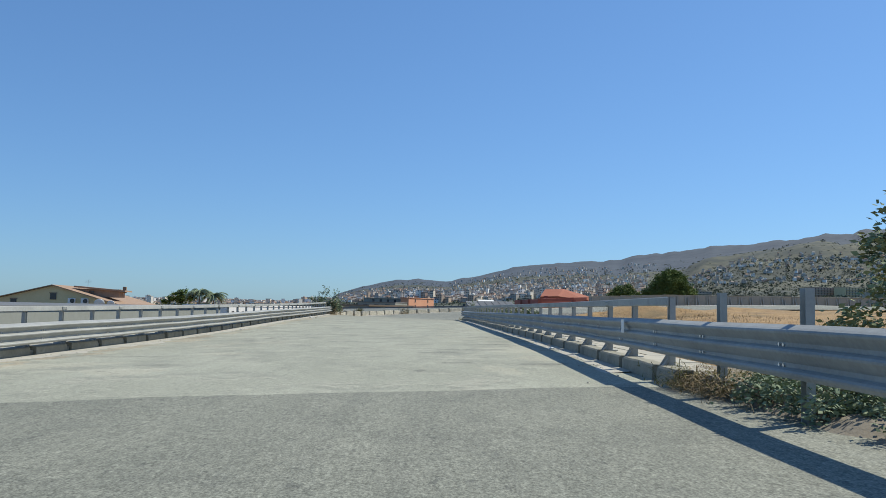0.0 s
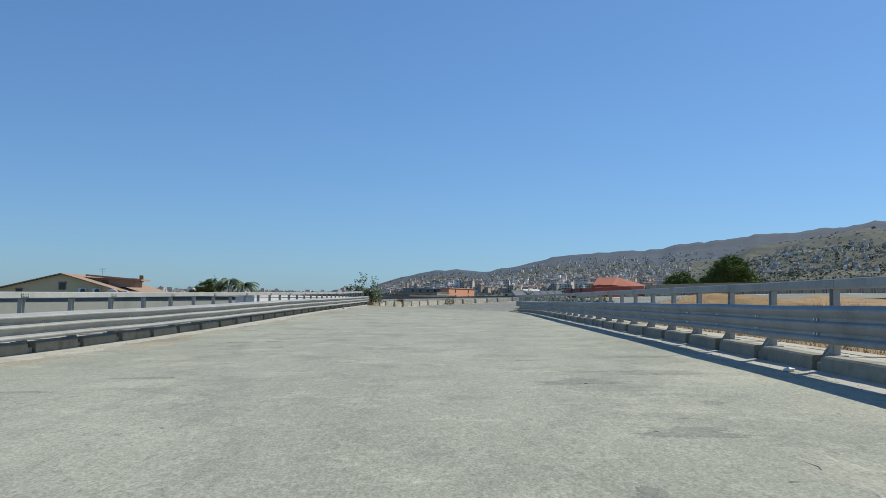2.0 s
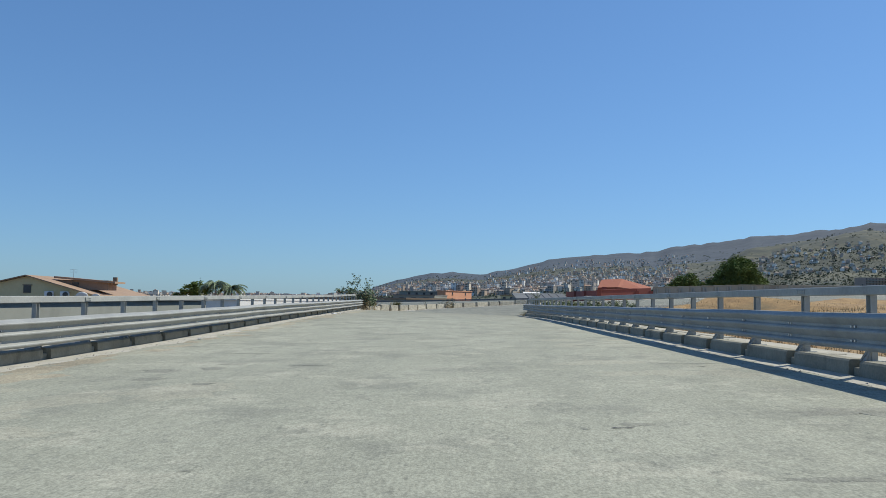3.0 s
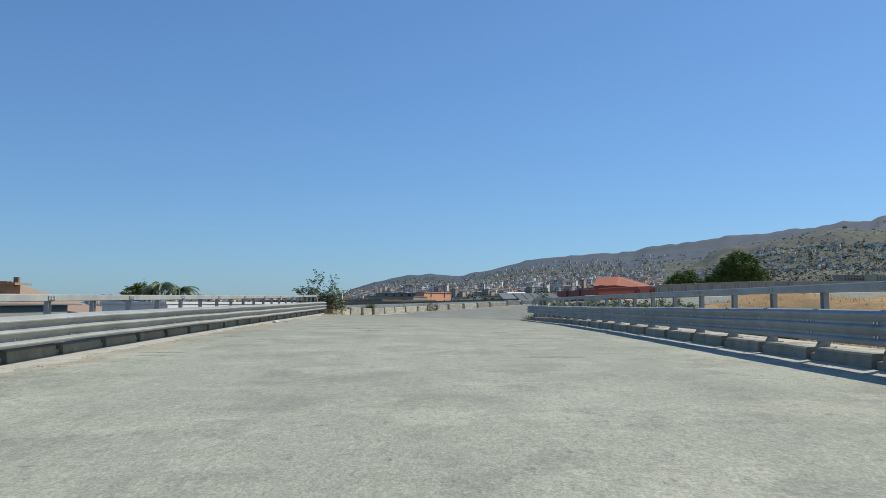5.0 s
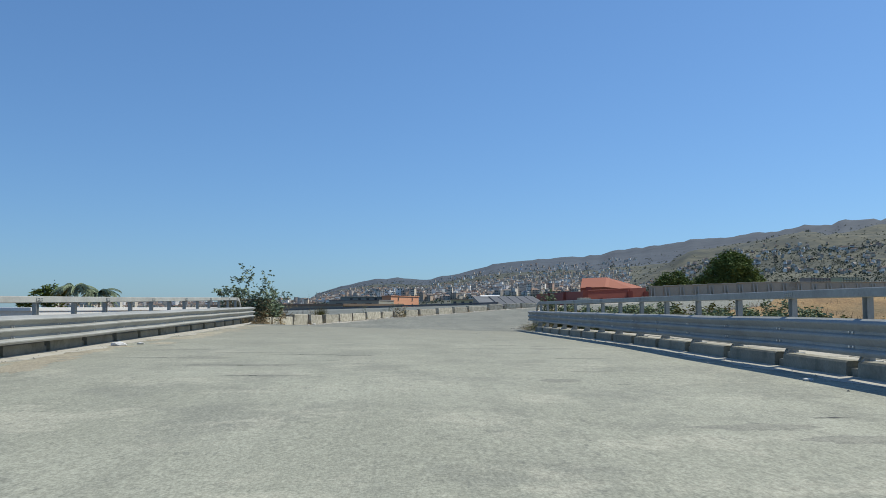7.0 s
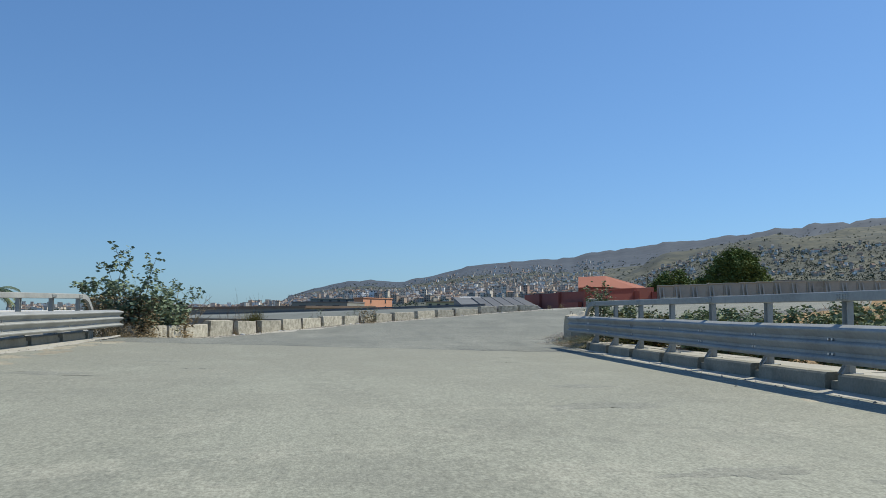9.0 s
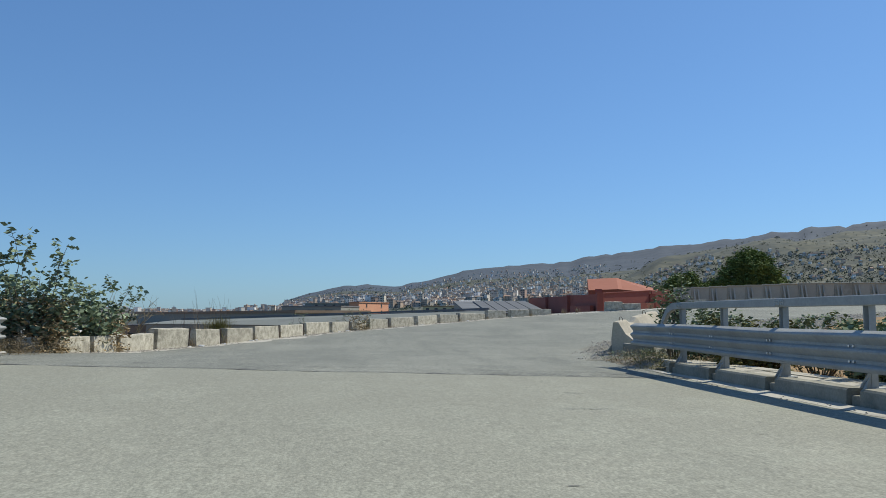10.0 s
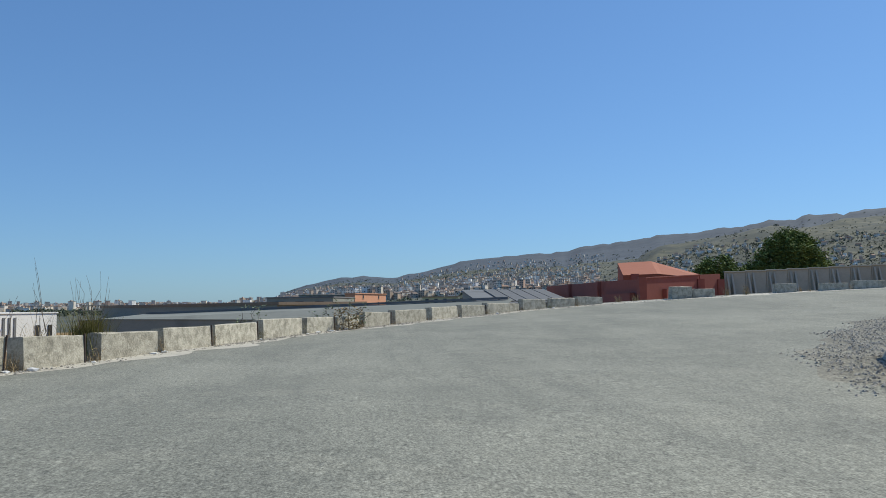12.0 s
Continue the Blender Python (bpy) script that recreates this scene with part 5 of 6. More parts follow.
M_TOWN = palette("town_plaster", [(0.7, 0.62, 0.5), (0.84, 0.8, 0.71), (0.56, 0.43, 0.32), (0.55, 0.5, 0.43), (0.74, 0.6, 0.45), (0.88, 0.86, 0.81), (0.46, 0.41, 0.35), (0.62, 0.42, 0.31), (0.8, 0.73, 0.62), (0.52, 0.48, 0.42), (0.66, 0.58, 0.48), (0.88, 0.85, 0.78)])
M_TOWN_ROOF = palette("town_roofs", [(0.27, 0.18, 0.13), (0.23, 0.18, 0.15), (0.34, 0.32, 0.29), (0.3, 0.2, 0.15), (0.2, 0.19, 0.18), (0.28, 0.23, 0.19)])
M_TOWN_TREES = palette("town_trees", [(0.06, 0.08, 0.05), (0.085, 0.105, 0.06), (0.07, 0.09, 0.058), (0.1, 0.115, 0.07)])


def town():
    """The far town: hundreds of plain blocks with roofs and rows of window openings."""
    rnd = random.Random(8)
    walls, roofs, panes = ([], []), ([], []), ([], [])

    def face(store, pts):
        n = len(store[0])
        store[0].extend(pts)
        store[1].append(tuple(range(n, n + len(pts))))

    def block(store, x, y, z0, z1, w, d, turn):
        c, s = math.cos(turn), math.sin(turn)
        at = [(x + c * a - s * b, y + s * a + c * b) for a, b in ((-w, -d), (w, -d), (w, d), (-w, d))]
        n = len(store[0])
        store[0].extend([(px, py, z0) for px, py in at] + [(px, py, z1) for px, py in at])
        store[1].extend([(n, n + 1, n + 5, n + 4), (n + 1, n + 2, n + 6, n + 5), (n + 2, n + 3, n + 7, n + 6), (n + 3, n, n + 4, n + 7), (n + 4, n + 5, n + 6, n + 7)])
        return at

    # the far slope, by direction: how high it appears at each distance
    runs = [900 + 50 * k for k in range(62)]
    made = 0
    while made < 7500:
        az = rnd.uniform(-23, 40)
        sin, cos = math.sin(radians(az)), math.cos(radians(az))
        limit = 0.6 * ridge_angle(az)
        if az > 17:
            want = rnd.uniform(-0.3, 1.6) if rnd.random() < 0.86 else rnd.uniform(0, ridge_angle(az))
            if rnd.random() < 0.86 or (want > 1.1 and rnd.random() < 0.85):
                continue
        else:
            want = -0.25 + (limit + 0.3) * rnd.random() ** 1.15 if rnd.random() < (0.97 if az < 3 else 0.86 if az < 9 else 0.72) else rnd.uniform(0, 0.88 * ridge_angle(az))
        lowest = 1300 if az > 17 else 1700 if az < -2 else 1150
        r = rnd.uniform(lowest, lowest + 500)
        for q in runs:
            if q >= r and math.degrees(math.atan2(hill_z(q * sin, 77 + q * cos) - 1.2, q)) >= want:
                r = q + rnd.uniform(-25, 25)
                break
        x, y = r * sin, 77 + r * cos
        z = hill_z(x, y)
        made += 1
        tall = rnd.random()
        floors = rnd.choice((1, 2, 2, 3, 3)) if tall < 0.86 else rnd.choice((4, 5, 6))
        if az > 16 or r < 1100:
            floors = min(floors, 3)
        w, d = rnd.uniform(2.4, 6.0) * (1.5 if rnd.random() < 0.12 else 1), rnd.uniform(2.4, 5)
        if r > 1900:
            w, d, floors = w * 0.72, d * 0.72, min(floors, 3)
        if az > 17:
            w, d = w * 0.62, d * 0.45
            floors = min(floors, 2)
        turn = rnd.choice((-0.4, -0.65, -0.9, 0.25)) + rnd.gauss(0, 0.12)
        h = floors * (3.1 if az < 17 else 2.3)
        block(walls, x, y, z - 6, z + h, w, d, turn)
        c, s = math.cos(turn), math.sin(turn)
        if rnd.random() < 0.36 and floors < 4:
            over = 0.5
            q = [(x + c * a - s * b, y + s * a + c * b) for a, b in ((-w - over, -d - over), (w + over, -d - over), (w + over, d + over), (-w - over, d + over))]
            ridge = [(x - c * w * 0.8, y - s * w * 0.8), (x + c * w * 0.8, y + s * w * 0.8)]
            e, t = z + h - 0.2, z + h + 1.9
            a, b, cc, dd = [(px, py, e) for px, py in q]
            ra, rb = (*ridge[0], t), (*ridge[1], t)
            n = len(roofs[0])
            roofs[0].extend([a, b, cc, dd, ra, rb])
            roofs[1].extend([(n, n + 1, n + 5, n + 4), (n + 2, n + 3, n + 4, n + 5), (n + 1, n + 2, n + 5), (n + 3, n, n + 4)])
        else:
            block(roofs, x, y, z + h - 0.1, z + h + 0.35, w + 0.3, d + 0.3, turn)
            if rnd.random() < 0.5:
                block(walls, x + rnd.uniform(-2, 2), y, z + h, z + h + 2.4, 1.6, 1.6, turn)
        if r < 1500 and az < 17:
            cols = max(2, int(w * 2 / 3.2))
            for sx, sy, half, depth in ((1, 0, w, d), (0, 1, d, w)):
                for f in range(floors):
                    for k in range(cols):
                        a = -half + (k + 0.5) * 2 * half / cols
                        if rnd.random() < 0.15:
                            continue
                        zb = z + f * 3.1 + 0.9
                        ww = 0.65 if rnd.random() < 0.6 else 1.1
                        if sx:
                            p = [(a - ww, -depth - 0.06), (a + ww, -depth - 0.06)]
                        else:
                            side = -1 if turn > 0 and az > 0 else (1 if az < 0 else -1)
                            p = [(side * (depth + 0.06), a - ww), (side * (depth + 0.06), a + ww)]
                        g = [(x + c * u - s * v, y + s * u + c * v) for u, v in p]
                        face(panes, [(*g[0], zb), (*g[1], zb), (*g[1], zb + 1.5), (*g[0], zb + 1.5)])
    whole = thing("town", "dense far town of pale flats and tiled houses on the hillside", "town", kind="stuff")
    for name, store, mat in (("walls", walls, M_TOWN), ("roofs", roofs, M_TOWN_ROOF), ("windows", panes, M_WINDOW)):
        me = bpy.data.meshes.new(name)
        me.from_pydata(store[0], [], store[1])
        me.materials.append(mat)
        ob = new(name, me)
        ob.parent = whole
    # trees and scrub between the houses and on the slopes
    quads = []
    rnd = random.Random(9)
    for _ in range(15000):
        az = rnd.uniform(-22, 42) if rnd.random() < 0.6 else rnd.uniform(14, 42)
        low = 330 if az > 17 else 800
        r = low * (3700 / low) ** rnd.random()
        if az > 14 and rnd.random() < 0.45:
            r = rnd.uniform(1000, 1800)
        elif 0 < az <= 14 and rnd.random() < 0.6:
            r = rnd.uniform(1700, 3600)
        x, y = r * math.sin(radians(az)), 77 + r * math.cos(radians(az))
        z = hill_z(x, y)
        size = rnd.uniform(1.0, 2.6) if rnd.random() < 0.85 else rnd.uniform(2.5, 4.5)
        if r > 2400:
            size *= 1.3
        for _ in range(12):
            p = Vector((x + rnd.gauss(0, size * 0.5), y + rnd.gauss(0, size * 0.5), z + abs(rnd.gauss(size * 0.55, size * 0.35))))
            quads.append(leaf_quad(p, size * rnd.uniform(0.5, 0.95), rnd, narrow=0.9))
    pieces("far_trees", quads, M_TOWN_TREES, "dark scrub and trees scattered through the town", "trees", kind="stuff")


town()


def wall_part(name, points, z0, z1, mat, parent, label=""):
    bm = bmesh.new()
    prism(bm, points, z0, z1)
    return part(name, bm, mat, parent, label)


def strip(a, b, t):
    """The plan of a wall of thickness t from a to b."""
    d = Vector((b[0] - a[0], b[1] - a[1])).normalized()
    n = Vector((-d.y, d.x)) * t
    return [a, b, (b[0] + n.x, b[1] + n.y), (a[0] + n.x, a[1] + n.y)]


# red compound behind the bend
red = thing("red_compound", "red painted masonry compound with a sloping-roofed block", "building")
for a, b, z0, z1 in (((27.06, 188.5), (27.3, 164.0), -1, (3.66, 3.58)), ((27.3, 163.9), (27.45, 151.0), -1, (3.62, 3.5))):
    wall_part("wall", strip(b, a, -0.4), z0, (z1[1], z1[0], z1[0], z1[1]), M_RED, red)
wall_part("wall", strip((27.45, 150.9), (35.6, 156.7), 0.4), -1, (3.5, 4.02, 4.02, 3.5), M_RED, red)
wall_part("wall", strip((35.7, 156.75), (38.9, 159.0), 0.4), -1, (4.08, 4.25, 4.25, 4.08), M_RED, red)
wall_part("coping", strip((27.35, 150.75), (35.6, 156.6), 0.6), (3.5, 4.02, 4.02, 3.5), (3.6, 4.12, 4.12, 3.6), M_RED, red)
wall_part("ledge", strip((30.0, 152.55), (35.4, 156.4), -0.5), 1.6, 2.55, M_RED, red)
wall_part("ledge", strip((27.2, 152.5), (27.2, 161.5), 0.5), 1.2, 2.2, M_RED, red)
for x, y in ((27.4, 151.0), (35.65, 156.7), (38.8, 158.9), (27.25, 164.0), (27.15, 176.0)):
    part("pilaster", boxed((0.7, 0.7, 4.6), (x, y, 1.35)), M_RED, red)
eave = [(29.3, 4.15), (33.2, 4.3), (38.9, 3.75)]
crest = [(32.0, 6.0), (36.2, 6.2), (42.2, 4.6)]
low = [(29.3, 162.0), (33.2, 162.0), (38.9, 162.0)]
back = [(32.0, 172.0), (36.2, 172.0), (42.2, 172.0)]
bm = bmesh.new()
prism(bm, low + back[::-1], -1, [z for _, z in eave] + [z for _, z in crest[::-1]])
part("upper_block", bm, M_RED_LIGHT, red, "orange-red block with a sloping painted roof")
bm = bmesh.new()
for k in (0, 1):
    prism(bm, [low[k], low[k + 1], back[k + 1], back[k]], [z + 0.004 for z in (eave[k][1], eave[k + 1][1], crest[k + 1][1], crest[k][1])], [z + 0.1 for z in (eave[k][1], eave[k + 1][1], crest[k + 1][1], crest[k][1])])
part("roof", bm, M_RED_LIGHT, red, "orange-red painted sloping roof")
part("door", boxed((0.9, 0.1, 2.2), (30.6, 161.97, 3.3)), M_RED, red)

# ribbed grey panel wall that goes on from it
panel_wall = thing("panel_wall", "weathered grey concrete panel wall with paired ribs", "wall", kind="structure")
d = Vector((0.995, -0.1, 0))
panel_bm = bmesh.new()
add_box(panel_bm, Matrix.Translation((1.12, 0.12, 1.1)), (2.21, 0.16, 4.6), 0.02)
panel_mesh = mesh_of(panel_bm, "panel", M_PANEL)
rib_bm = bmesh.new()
prism(rib_bm, [(-0.09, -0.02), (0.09, -0.02), (0.09, -0.75), (-0.09, -0.75)], -1.2, (3.25, 3.25, 1.0, 1.0))
rib_mesh = mesh_of(rib_bm, "rib", M_PANEL)
cope_bm = bmesh.new()
add_box(cope_bm, Matrix.Translation((1.12, 0.1, 3.45)), (2.235, 0.34, 0.14), 0.02)
cope_mesh = mesh_of(cope_bm, "coping", M_PANEL)
for k in range(32):
    o = Vector((39.3, 158.8, 0.98 + 0.08 * min(k, 7) + 0.01 * k)) + d * 2.24 * k
    m = Matrix.Translation(o) @ pose(0, 0, 0, 0, 0, -5.74)
    shared("panel", panel_mesh, panel_wall, m)
    shared("coping", cope_mesh, panel_wall, m)
    for u in (0.3, 0.8):
        shared("rib", rib_mesh, panel_wall, m @ Matrix.Translation((u, 0, 0)))


# sheds and houses on the low side
def shed(name, label, plan, z1, wall, roof, openings=(), rise=0.0, z0=-6.0, lip=0.18):
    """A plain building over a plan of four corners, with a slab roof and openings along its first side."""
    whole = thing(name, label, "shed", at=(plan[0][0], plan[0][1], z0))
    shift = Matrix.Translation(whole.location).inverted()

    def own(ob):
        ob.matrix_parent_inverse = shift
        return ob

    tops = z1 if hasattr(z1, "__len__") else [z1] * 4
    own(wall_part("wall", plan, z0, tops, wall, whole))
    cx, cy = sum(p[0] for p in plan) / 4, sum(p[1] for p in plan) / 4
    wide = [(cx + (x - cx) * 1.02, cy + (y - cy) * 1.02) for x, y in plan]
    own(wall_part("roof", wide, [z + 0.004 for z in tops], [z + lip for z in tops], roof, whole))
    a, b = Vector(plan[0]), Vector(plan[1])
    along = (b - a).normalized()
    out = Vector((along.y, -along.x))
    for t, w, h, z, mat in openings:
        c = a + (b - a) * t
        q = [c - along * w / 2, c + along * w / 2]
        bm = bmesh.new()
        pts = [(q[0] - out * 0.1), (q[1] - out * 0.1), (q[1] + out * 0.05), (q[0] + out * 0.05)]
        prism(bm, [(p.x, p.y) for p in pts], z, z + h)
        own(part("window" if h < 2.2 else "doorway", bm, mat, whole))
    return whole


holes = [(t, 1.6, 0.9, -0.9, M_BLACK) for t in (0.12, 0.2, 0.31, 0.43, 0.52, 0.66, 0.78, 0.9)]
shed("grey_warehouse", "long pale grey warehouse with a flat roof beside the bridge", [(-13.3, 49.0), (-14.2, -22.0), (-34, -24), (-33, 50)], 1.0, M_GREYWALL, M_GREYROOF, holes, lip=0.05)
shed("low_roofed_shed", "low grey shed roof below the bridge", [(-15.5, 78.0), (-14.0, 52.0), (-44, 52), (-46, 80)], -0.2, M_GREYWALL, M_GREYROOF)
shed("white_shed", "low white flat-roofed shed behind the rail", [(-20.0, 81.5), (-11.8, 104.0), (-17.5, 106.0), (-25.7, 83.5)], 0.95, M_WHITE, M_WHITE, [(0.04 + 0.045 * k, 0.42, 1.75, -1.35, M_BLACK) for k in range(14)] + [(0.8, 0.9, 1.9, -1.5, M_BLACK)])
shed("brown_eaved_house", "grey house with a broad brown eave below the bend", [(-8.6, 171.2), (-37.0, 201.0), (-27.0, 212.0), (1.4, 182.0)], [1.36, 1.16, 1.16, 1.36], M_GREYWALL, M_BROWN, [], lip=0.36)
depot = shed("grey_depot", "long grey depot with a pale sloping sheet roof", [(12.3, 149.0), (-27.0, 168.0), (-24.0, 174.3), (15.3, 155.3)], [-0.3, -0.1, 0.32, 1.6], M_GREYWALL, M_SHEET, lip=0.1)
part("ridge_cap", prism(bmesh.new(), strip((15.3, 155.3), (-24.0, 174.3), -0.5), (1.72, 0.44, 0.44, 1.72), (1.95, 0.62, 0.62, 1.95)), M_GREYROOF, depot).matrix_parent_inverse = Matrix.Translation(depot.location).inverted()
shed("grey_outhouse", "small grey outhouse with glazed openings", [(-3.0, 196), (-13.0, 200), (-10, 212), (0, 208)], 2.4, M_GREYWALL, M_GREYROOF, [(t, 1.3, 1.5, 0.4, M_GLASS) for t in (0.2, 0.5, 0.8)])
shed("white_house", "white single-storey house with dark openings", [(-42.0, 197), (-50.5, 179), (-62, 184), (-53, 202)], 0.5, M_WHITE, M_WHITE, [(t, 0.7, 2.1, -3.2, M_BLACK) for t in (0.06, 0.17)] + [(0.36 + 0.045 * k, 0.36, 3.2, -3.2, M_GREYROOF) for k in range(13)])
shed("dark_annex", "dark low annex beside the white house", [(-31.5, 193), (-37.0, 191), (-39, 200), (-33, 202)], -0.6, M_BROWN, M_GREYROOF, [(0.5, 3.0, 1.2, -3.0, M_GLASS)])
rail = thing("roof_balustrade", "pale concrete balustrade on the low roof", "balustrade")
for k in range(9):
    part("baluster", boxed((0.18, 0.18, 0.62), (-36.4 - k * 0.7, 202.0 + k * 0.73, 1.2), 0.03), M_SLAB, rail)
part("handrail", boxed((8.6, 0.3, 0.14), (0, 0, 0)), M_SLAB, rail).matrix_basis = pose(-39.2, 204.9, 1.56, 0, 0, -46.3)
part("base_rail", boxed((8.6, 0.3, 0.1), (0, 0, 0)), M_SLAB, rail).matrix_basis = pose(-39.2, 204.9, 0.85, 0, 0, -46.3)

# shed with solar panels beside the red compound
solar = shed("solar_shed", "grey shed with solar panels on its low roof", [(14.5, 168), (25.5, 168), (25.5, 184), (14.5, 184)], [1.2, 1.2, 3.0, 3.0], M_GREYWALL, M_GREYROOF)
for k in range(5):
    bm = bmesh.new()
    x0 = 17.2 + k * 1.65
    prism(bm, [(x0, 169), (x0 + 1.5, 169), (x0 + 1.5, 183), (x0, 183)], (1.55, 1.55, 3.12, 3.12), (1.62, 1.62, 3.2, 3.2))
    ob = part("solar_panel", bm, M_SOLAR, solar)
    ob.matrix_parent_inverse = Matrix.Translation(solar.location).inverted()
shed("white_gabled_shed", "white sheet-roofed shed behind the solar roof", [(22.0, 232), (26.8, 232), (26.8, 240), (22.0, 240)], [2.6, 2.6, 4.0, 4.0], M_WHITE, M_WHITE)


def storeyed(name, label, at, w, d, floors, turn, wall, roof, cols, base=-6.0, balcony=True):
    """A block of flats with a window and a balcony slab to each bay."""
    whole = thing(name, label, "building", at=at)
    whole.rotation_euler = (0, 0, radians(turn))
    h = floors * 3.1
    part("wall", boxed((w, d, h - base + 6), (0, 0, (h + base - 6) / 2)), wall, whole)
    part("roof", boxed((w + 0.8, d + 0.8, 0.35), (0, 0, h + 0.18), 0.03), roof, whole)
    for f in range(floors):
        for k in range(cols):
            x = -w / 2 + (k + 0.5) * w / cols
            win = part("window", boxed((1.3, 0.14, 1.5), (x, -d / 2, f * 3.1 + 1.75)), M_WINDOW, whole)
            part("sill", boxed((1.5, 0.3, 0.1), (x, -d / 2 - 0.1, f * 3.1 + 0.93)), M_SLAB, win)
        if balcony and f:
            part("balcony", boxed((w * 0.9, 1.1, 0.9), (0, -d / 2 - 0.55, f * 3.1 + 0.3), 0.03), roof, whole)
    return whole


storeyed("orange_building", "flat orange plastered building in front of the town", (4.5, 466, 0.4), 36, 5, 2, 65, M_ORANGE, M_ORANGE, 2, balcony=False)
storeyed("porch_building", "low building with a deep shaded porch", (-15.0, 464, 0.0), 22, 12, 2, 20, M_GREYWALL, M_SLAB, 5, balcony=True)


def on_slope(az, up):
    """The place on the far slope that appears at this bearing and height."""
    for q in range(700, 3600, 20):
        x, y = q * math.sin(radians(az)), 77 + q * math.cos(radians(az))
        z = hill_z(x, y)
        if math.degrees(math.atan2(z - 1.2, q)) >= up:
            break
    return x, y, z - 1


storeyed("apartment_block", "faded pink balconied apartment block on the slope", on_slope(29.5, 1.3), 40, 16, 4, 20, M_PINK, M_SLAB, 8)
storeyed("apartment_block", "pale balconied apartment block on the slope", on_slope(31.3, 1.3), 36, 16, 4, 20, M_YELLOW, M_SLAB, 7)
storeyed("apartment_block", "cream flat-roofed block above the wall", on_slope(33.5, 1.1), 44, 16, 3, 20, M_SLAB, M_SLAB, 8)
storeyed("apartment_block", "grey balconied apartment block on the slope", on_slope(21.5, 0.9), 30, 16, 4, 20, M_GREYWALL, M_SLAB, 6)
storeyed("long_shed", "long pale industrial shed at the foot of the slope", on_slope(32.6, 0.8), 80, 24, 1, -30, M_WHITE, M_GREYROOF, 10, balcony=False)
storeyed("yellow_building", "yellow house below the town", (33, 395, -2), 14, 10, 2, -6, M_YELLOW, M_TERRACOTTA, 4, balcony=False)

# the yellow gabled house beyond the warehouse
house = thing("gabled_house", "pale yellow gabled house with a brown tiled roof", "house", at=(-40.5, 81.7, -3.5))
house.rotation_euler = (0, 0, radians(5))
house.scale = (0.762, 0.762, 0.762)
bm = bmesh.new()
prof = [(-10.5, -2.5), (9.7, -2.5), (9.7, 5.75), (0.2, 8.45), (-10.5, 5.7)]
a = [bm.verts.new((x, 0, z)) for x, z in prof]
b = [bm.verts.new((x, 24, z)) for x, z in prof]
bm.faces.new(a)
bm.faces.new(b[::-1])
for k in range(5):
    bm.faces.new((a[k], b[k], b[(k + 1) % 5], a[(k + 1) % 5]))
bmesh.ops.recalc_face_normals(bm, faces=bm.faces)
part("wall", bm, M_YELLOW, house)
for side, (x0, z0), (x1, z1) in ((0, (0.2, 8.5), (-11.2, 5.6)), (1, (0.2, 8.5), (10.6, 5.55))):
    bm = bmesh.new()
    prism(bm, [(x0, -0.6), (x1, -0.6), (x1, 24.6), (x0, 24.6)] if side else [(x1, -0.6), (x0, -0.6), (x0, 24.6), (x1, 24.6)], (z0, z1, z1, z0) if side else (z1, z0, z0, z1), (z0 + 0.12, z1 + 0.12, z1 + 0.12, z0 + 0.12) if side else (z1 + 0.12, z0 + 0.12, z0 + 0.12, z1 + 0.12))
    part("roof", bm, M_TERRACOTTA, house, "brown weathered tiles")
bm = bmesh.new()
prism(bm, [(10.4, 2), (17.5, 2.5), (17.5, 25), (10.4, 25)], (5.3, 4.6, 4.6, 5.3), (5.6, 4.85, 4.85, 5.6))
part("porch_roof", bm, M_TERRACOTTA, house)
part("porch_wall", boxed((6.6, 20, 7.1), (13.6, 14, 1.05)), M_YELLOW, house)
dormer = part("dormer", boxed((6.4, 3.4, 1.3), (5.6, 6.0, 7.5)), M_TERRACOTTA, house, "brown dormer with a tiled lid")
bm = bmesh.new()
prism(bm, [(2.0, 3.8), (9.8, 3.8), (9.8, 8.2), (2.0, 8.2)], (8.35, 7.75, 7.75, 8.35), (8.6, 8.0, 8.0, 8.6))
part("dormer_roof", bm, M_TERRACOTTA, dormer)
part("dormer_window", boxed((0.8, 0.1, 0.7), (4.6, 4.27, 7.5)), M_GLASS, dormer)
part("chimney", boxed((0.5, 0.5, 1.0), (9.4, 5.2, 8.1)), M_BROWN, house)
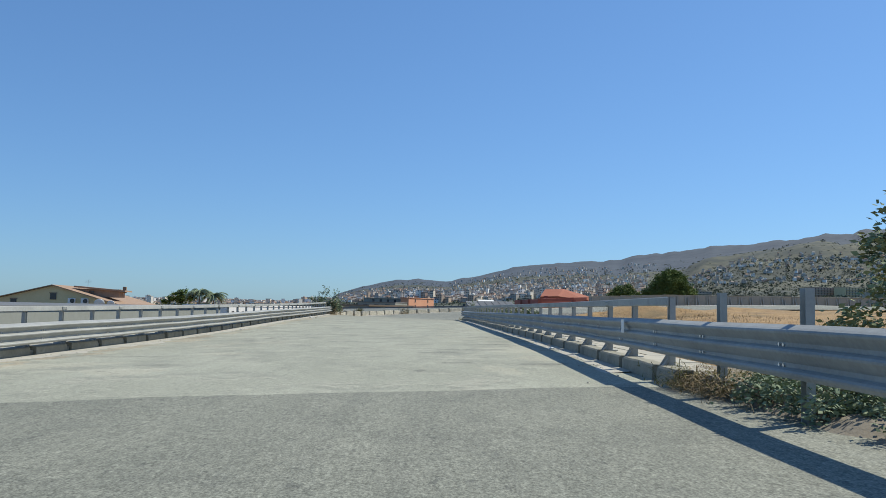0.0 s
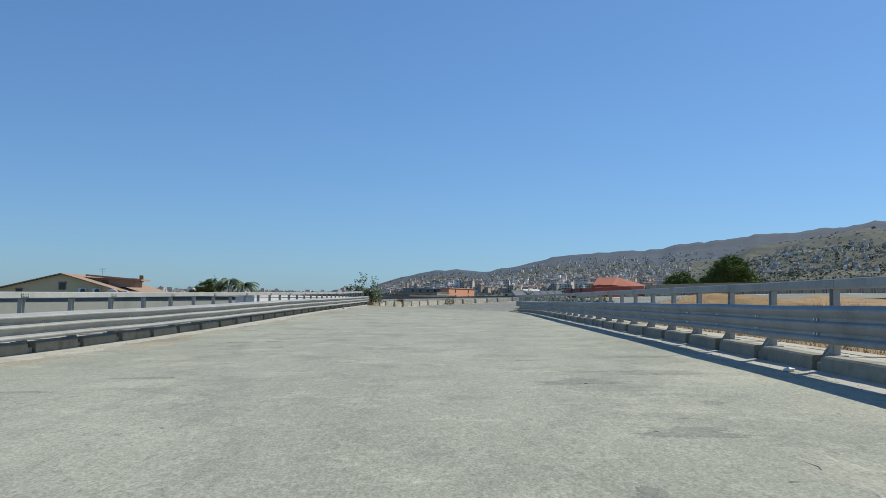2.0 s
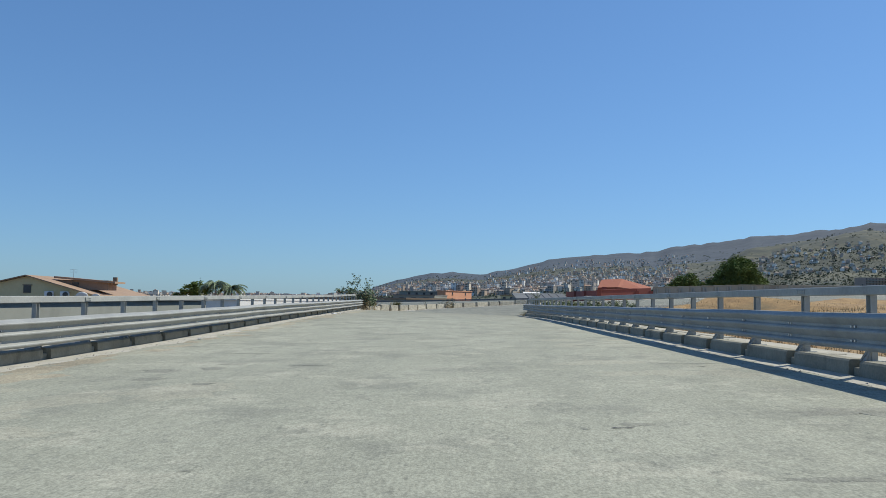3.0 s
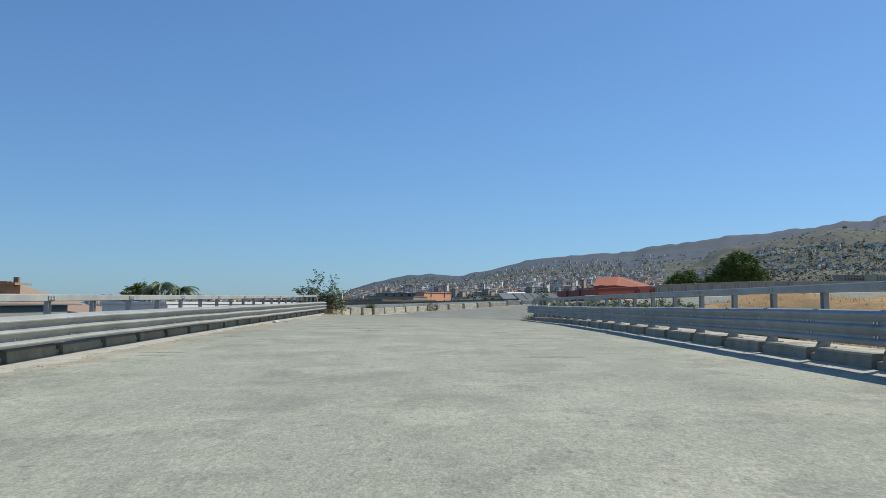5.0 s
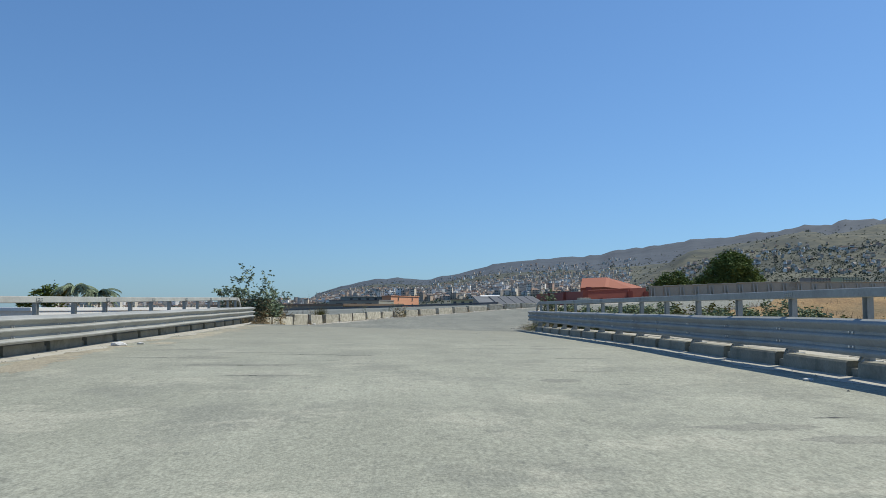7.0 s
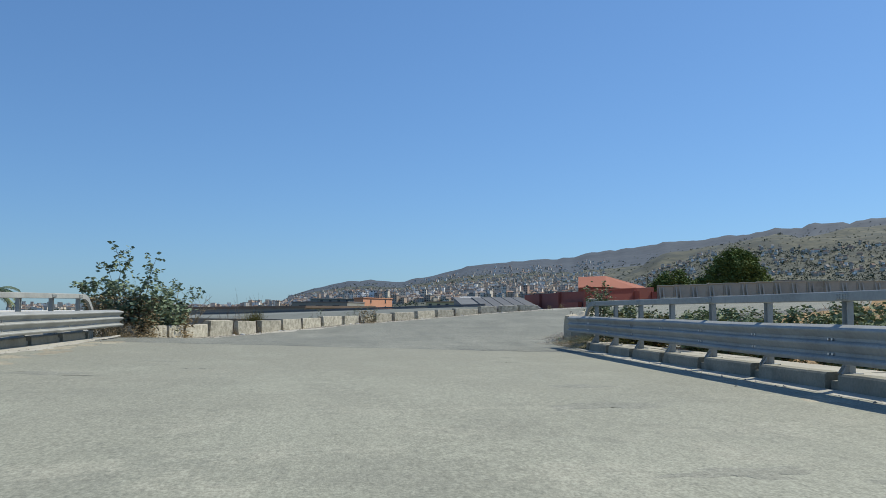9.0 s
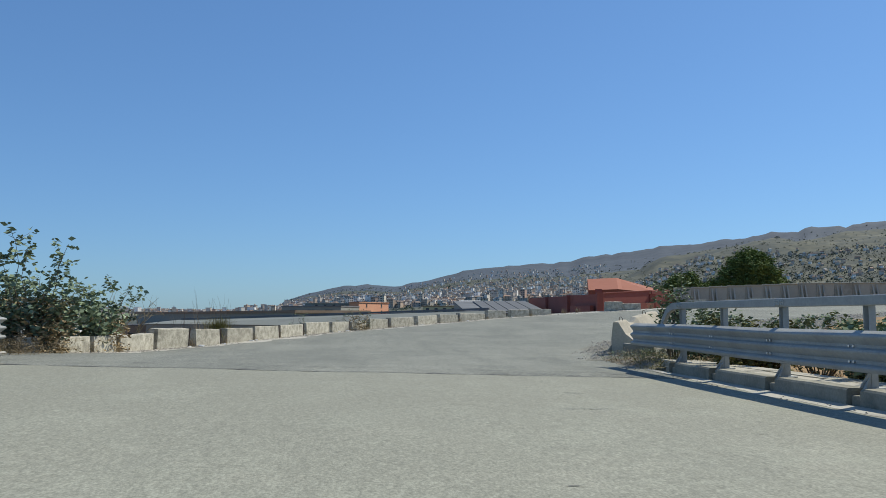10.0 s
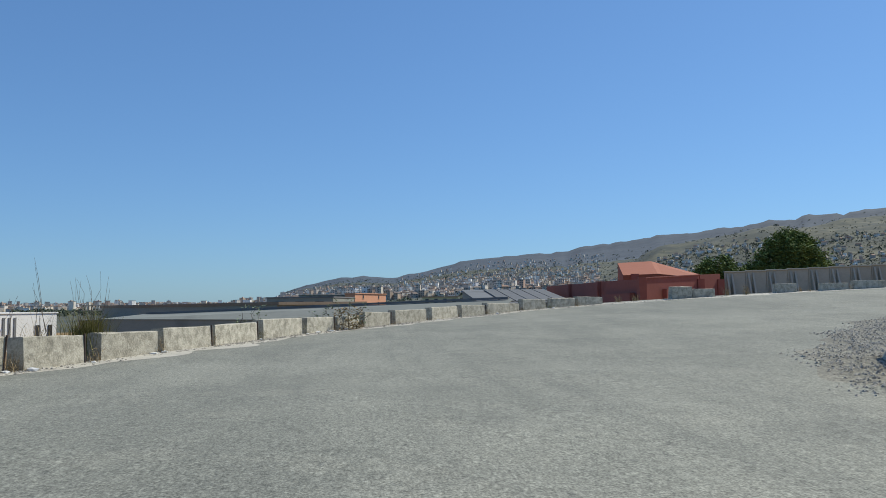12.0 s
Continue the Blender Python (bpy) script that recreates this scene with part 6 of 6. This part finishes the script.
for x, z, w, h in ((0.3, 6.85, 0.9, 1.0), (-5.4, 6.1, 0.85, 0.6)):
    win = part("window", boxed((w, 0.16, h), (x, -0.02, z)), M_GLASS, house)
    part("window_frame", boxed((w + 0.24, 0.1, 0.12), (x, -0.06, z + h / 2)), M_BROWN, win)
for x in (3.1, 5.0):
    unit = part("air_conditioner", boxed((1.05, 0.5, 0.8), (x, -0.3, 6.2), 0.05), M_WHITE, house, "white boxed air conditioner")
    bm = bmesh.new()
    bmesh.ops.create_cone(bm, cap_ends=True, segments=16, radius1=0.34, radius2=0.34, depth=0.06, matrix=pose(x + 0.15, -0.57, 6.2, 90, 0, 0))
    part("fan_grille", bm, M_GLASS, unit)
for x, r in ((7.3, 0.78), (9.0, 0.55)):
    bm = bmesh.new()
    bmesh.ops.create_uvsphere(bm, u_segments=16, v_segments=10, radius=r, matrix=pose(x, -0.9, 5.9, -60, 0, 20) @ Matrix.Diagonal((1, 1, 0.22, 1)))
    dish = part("satellite_dish", bm, M_WHITE, house, "white satellite dish", smooth=True)
    bm = bmesh.new()
    tube(bm, [(x, -0.8, 5.7), (x, -0.3, 5.3), (x, 0.0, 5.3)], [0.04] * 3, 6)
    part("dish_arm", bm, M_STEEL_DULL, dish)
bm = bmesh.new()
tube(bm, [(2.6, 9, 7.6), (2.6, 9, 9.7)], [0.03, 0.02], 5)
for z in (9.2, 9.45, 9.65):
    tube(bm, [(2.1, 9, z), (3.1, 9, z)], [0.015, 0.015], 4)
part("aerial", bm, M_STEEL_DULL, house)

# dry grass over the field beyond the right rail
rng = random.Random(71)
quads = []
for _ in range(42000):
    y = rng.uniform(-10, 112)
    x = edge_right(min(y, 84)) + 1.6 + abs(rng.gauss(0, 13))
    if y > 84 and x < 15 + (y - 84) * 0.8:
        continue
    z = ground_z(x, y)
    h = rng.uniform(0.1, 0.42)
    a = rng.uniform(0, 6.283)
    s = Vector((math.cos(a), math.sin(a), 0)) * rng.uniform(0.008, 0.025)
    p = Vector((x, y, z - 0.05))
    quads.append([p - s, p + s, p + s * 0.3 + Vector((rng.gauss(0, 0.12), rng.gauss(0, 0.12), h))])
pieces("dry_grass_field", quads, M_DRY, "straw-coloured dry grass covering the field", "grass", kind="stuff")
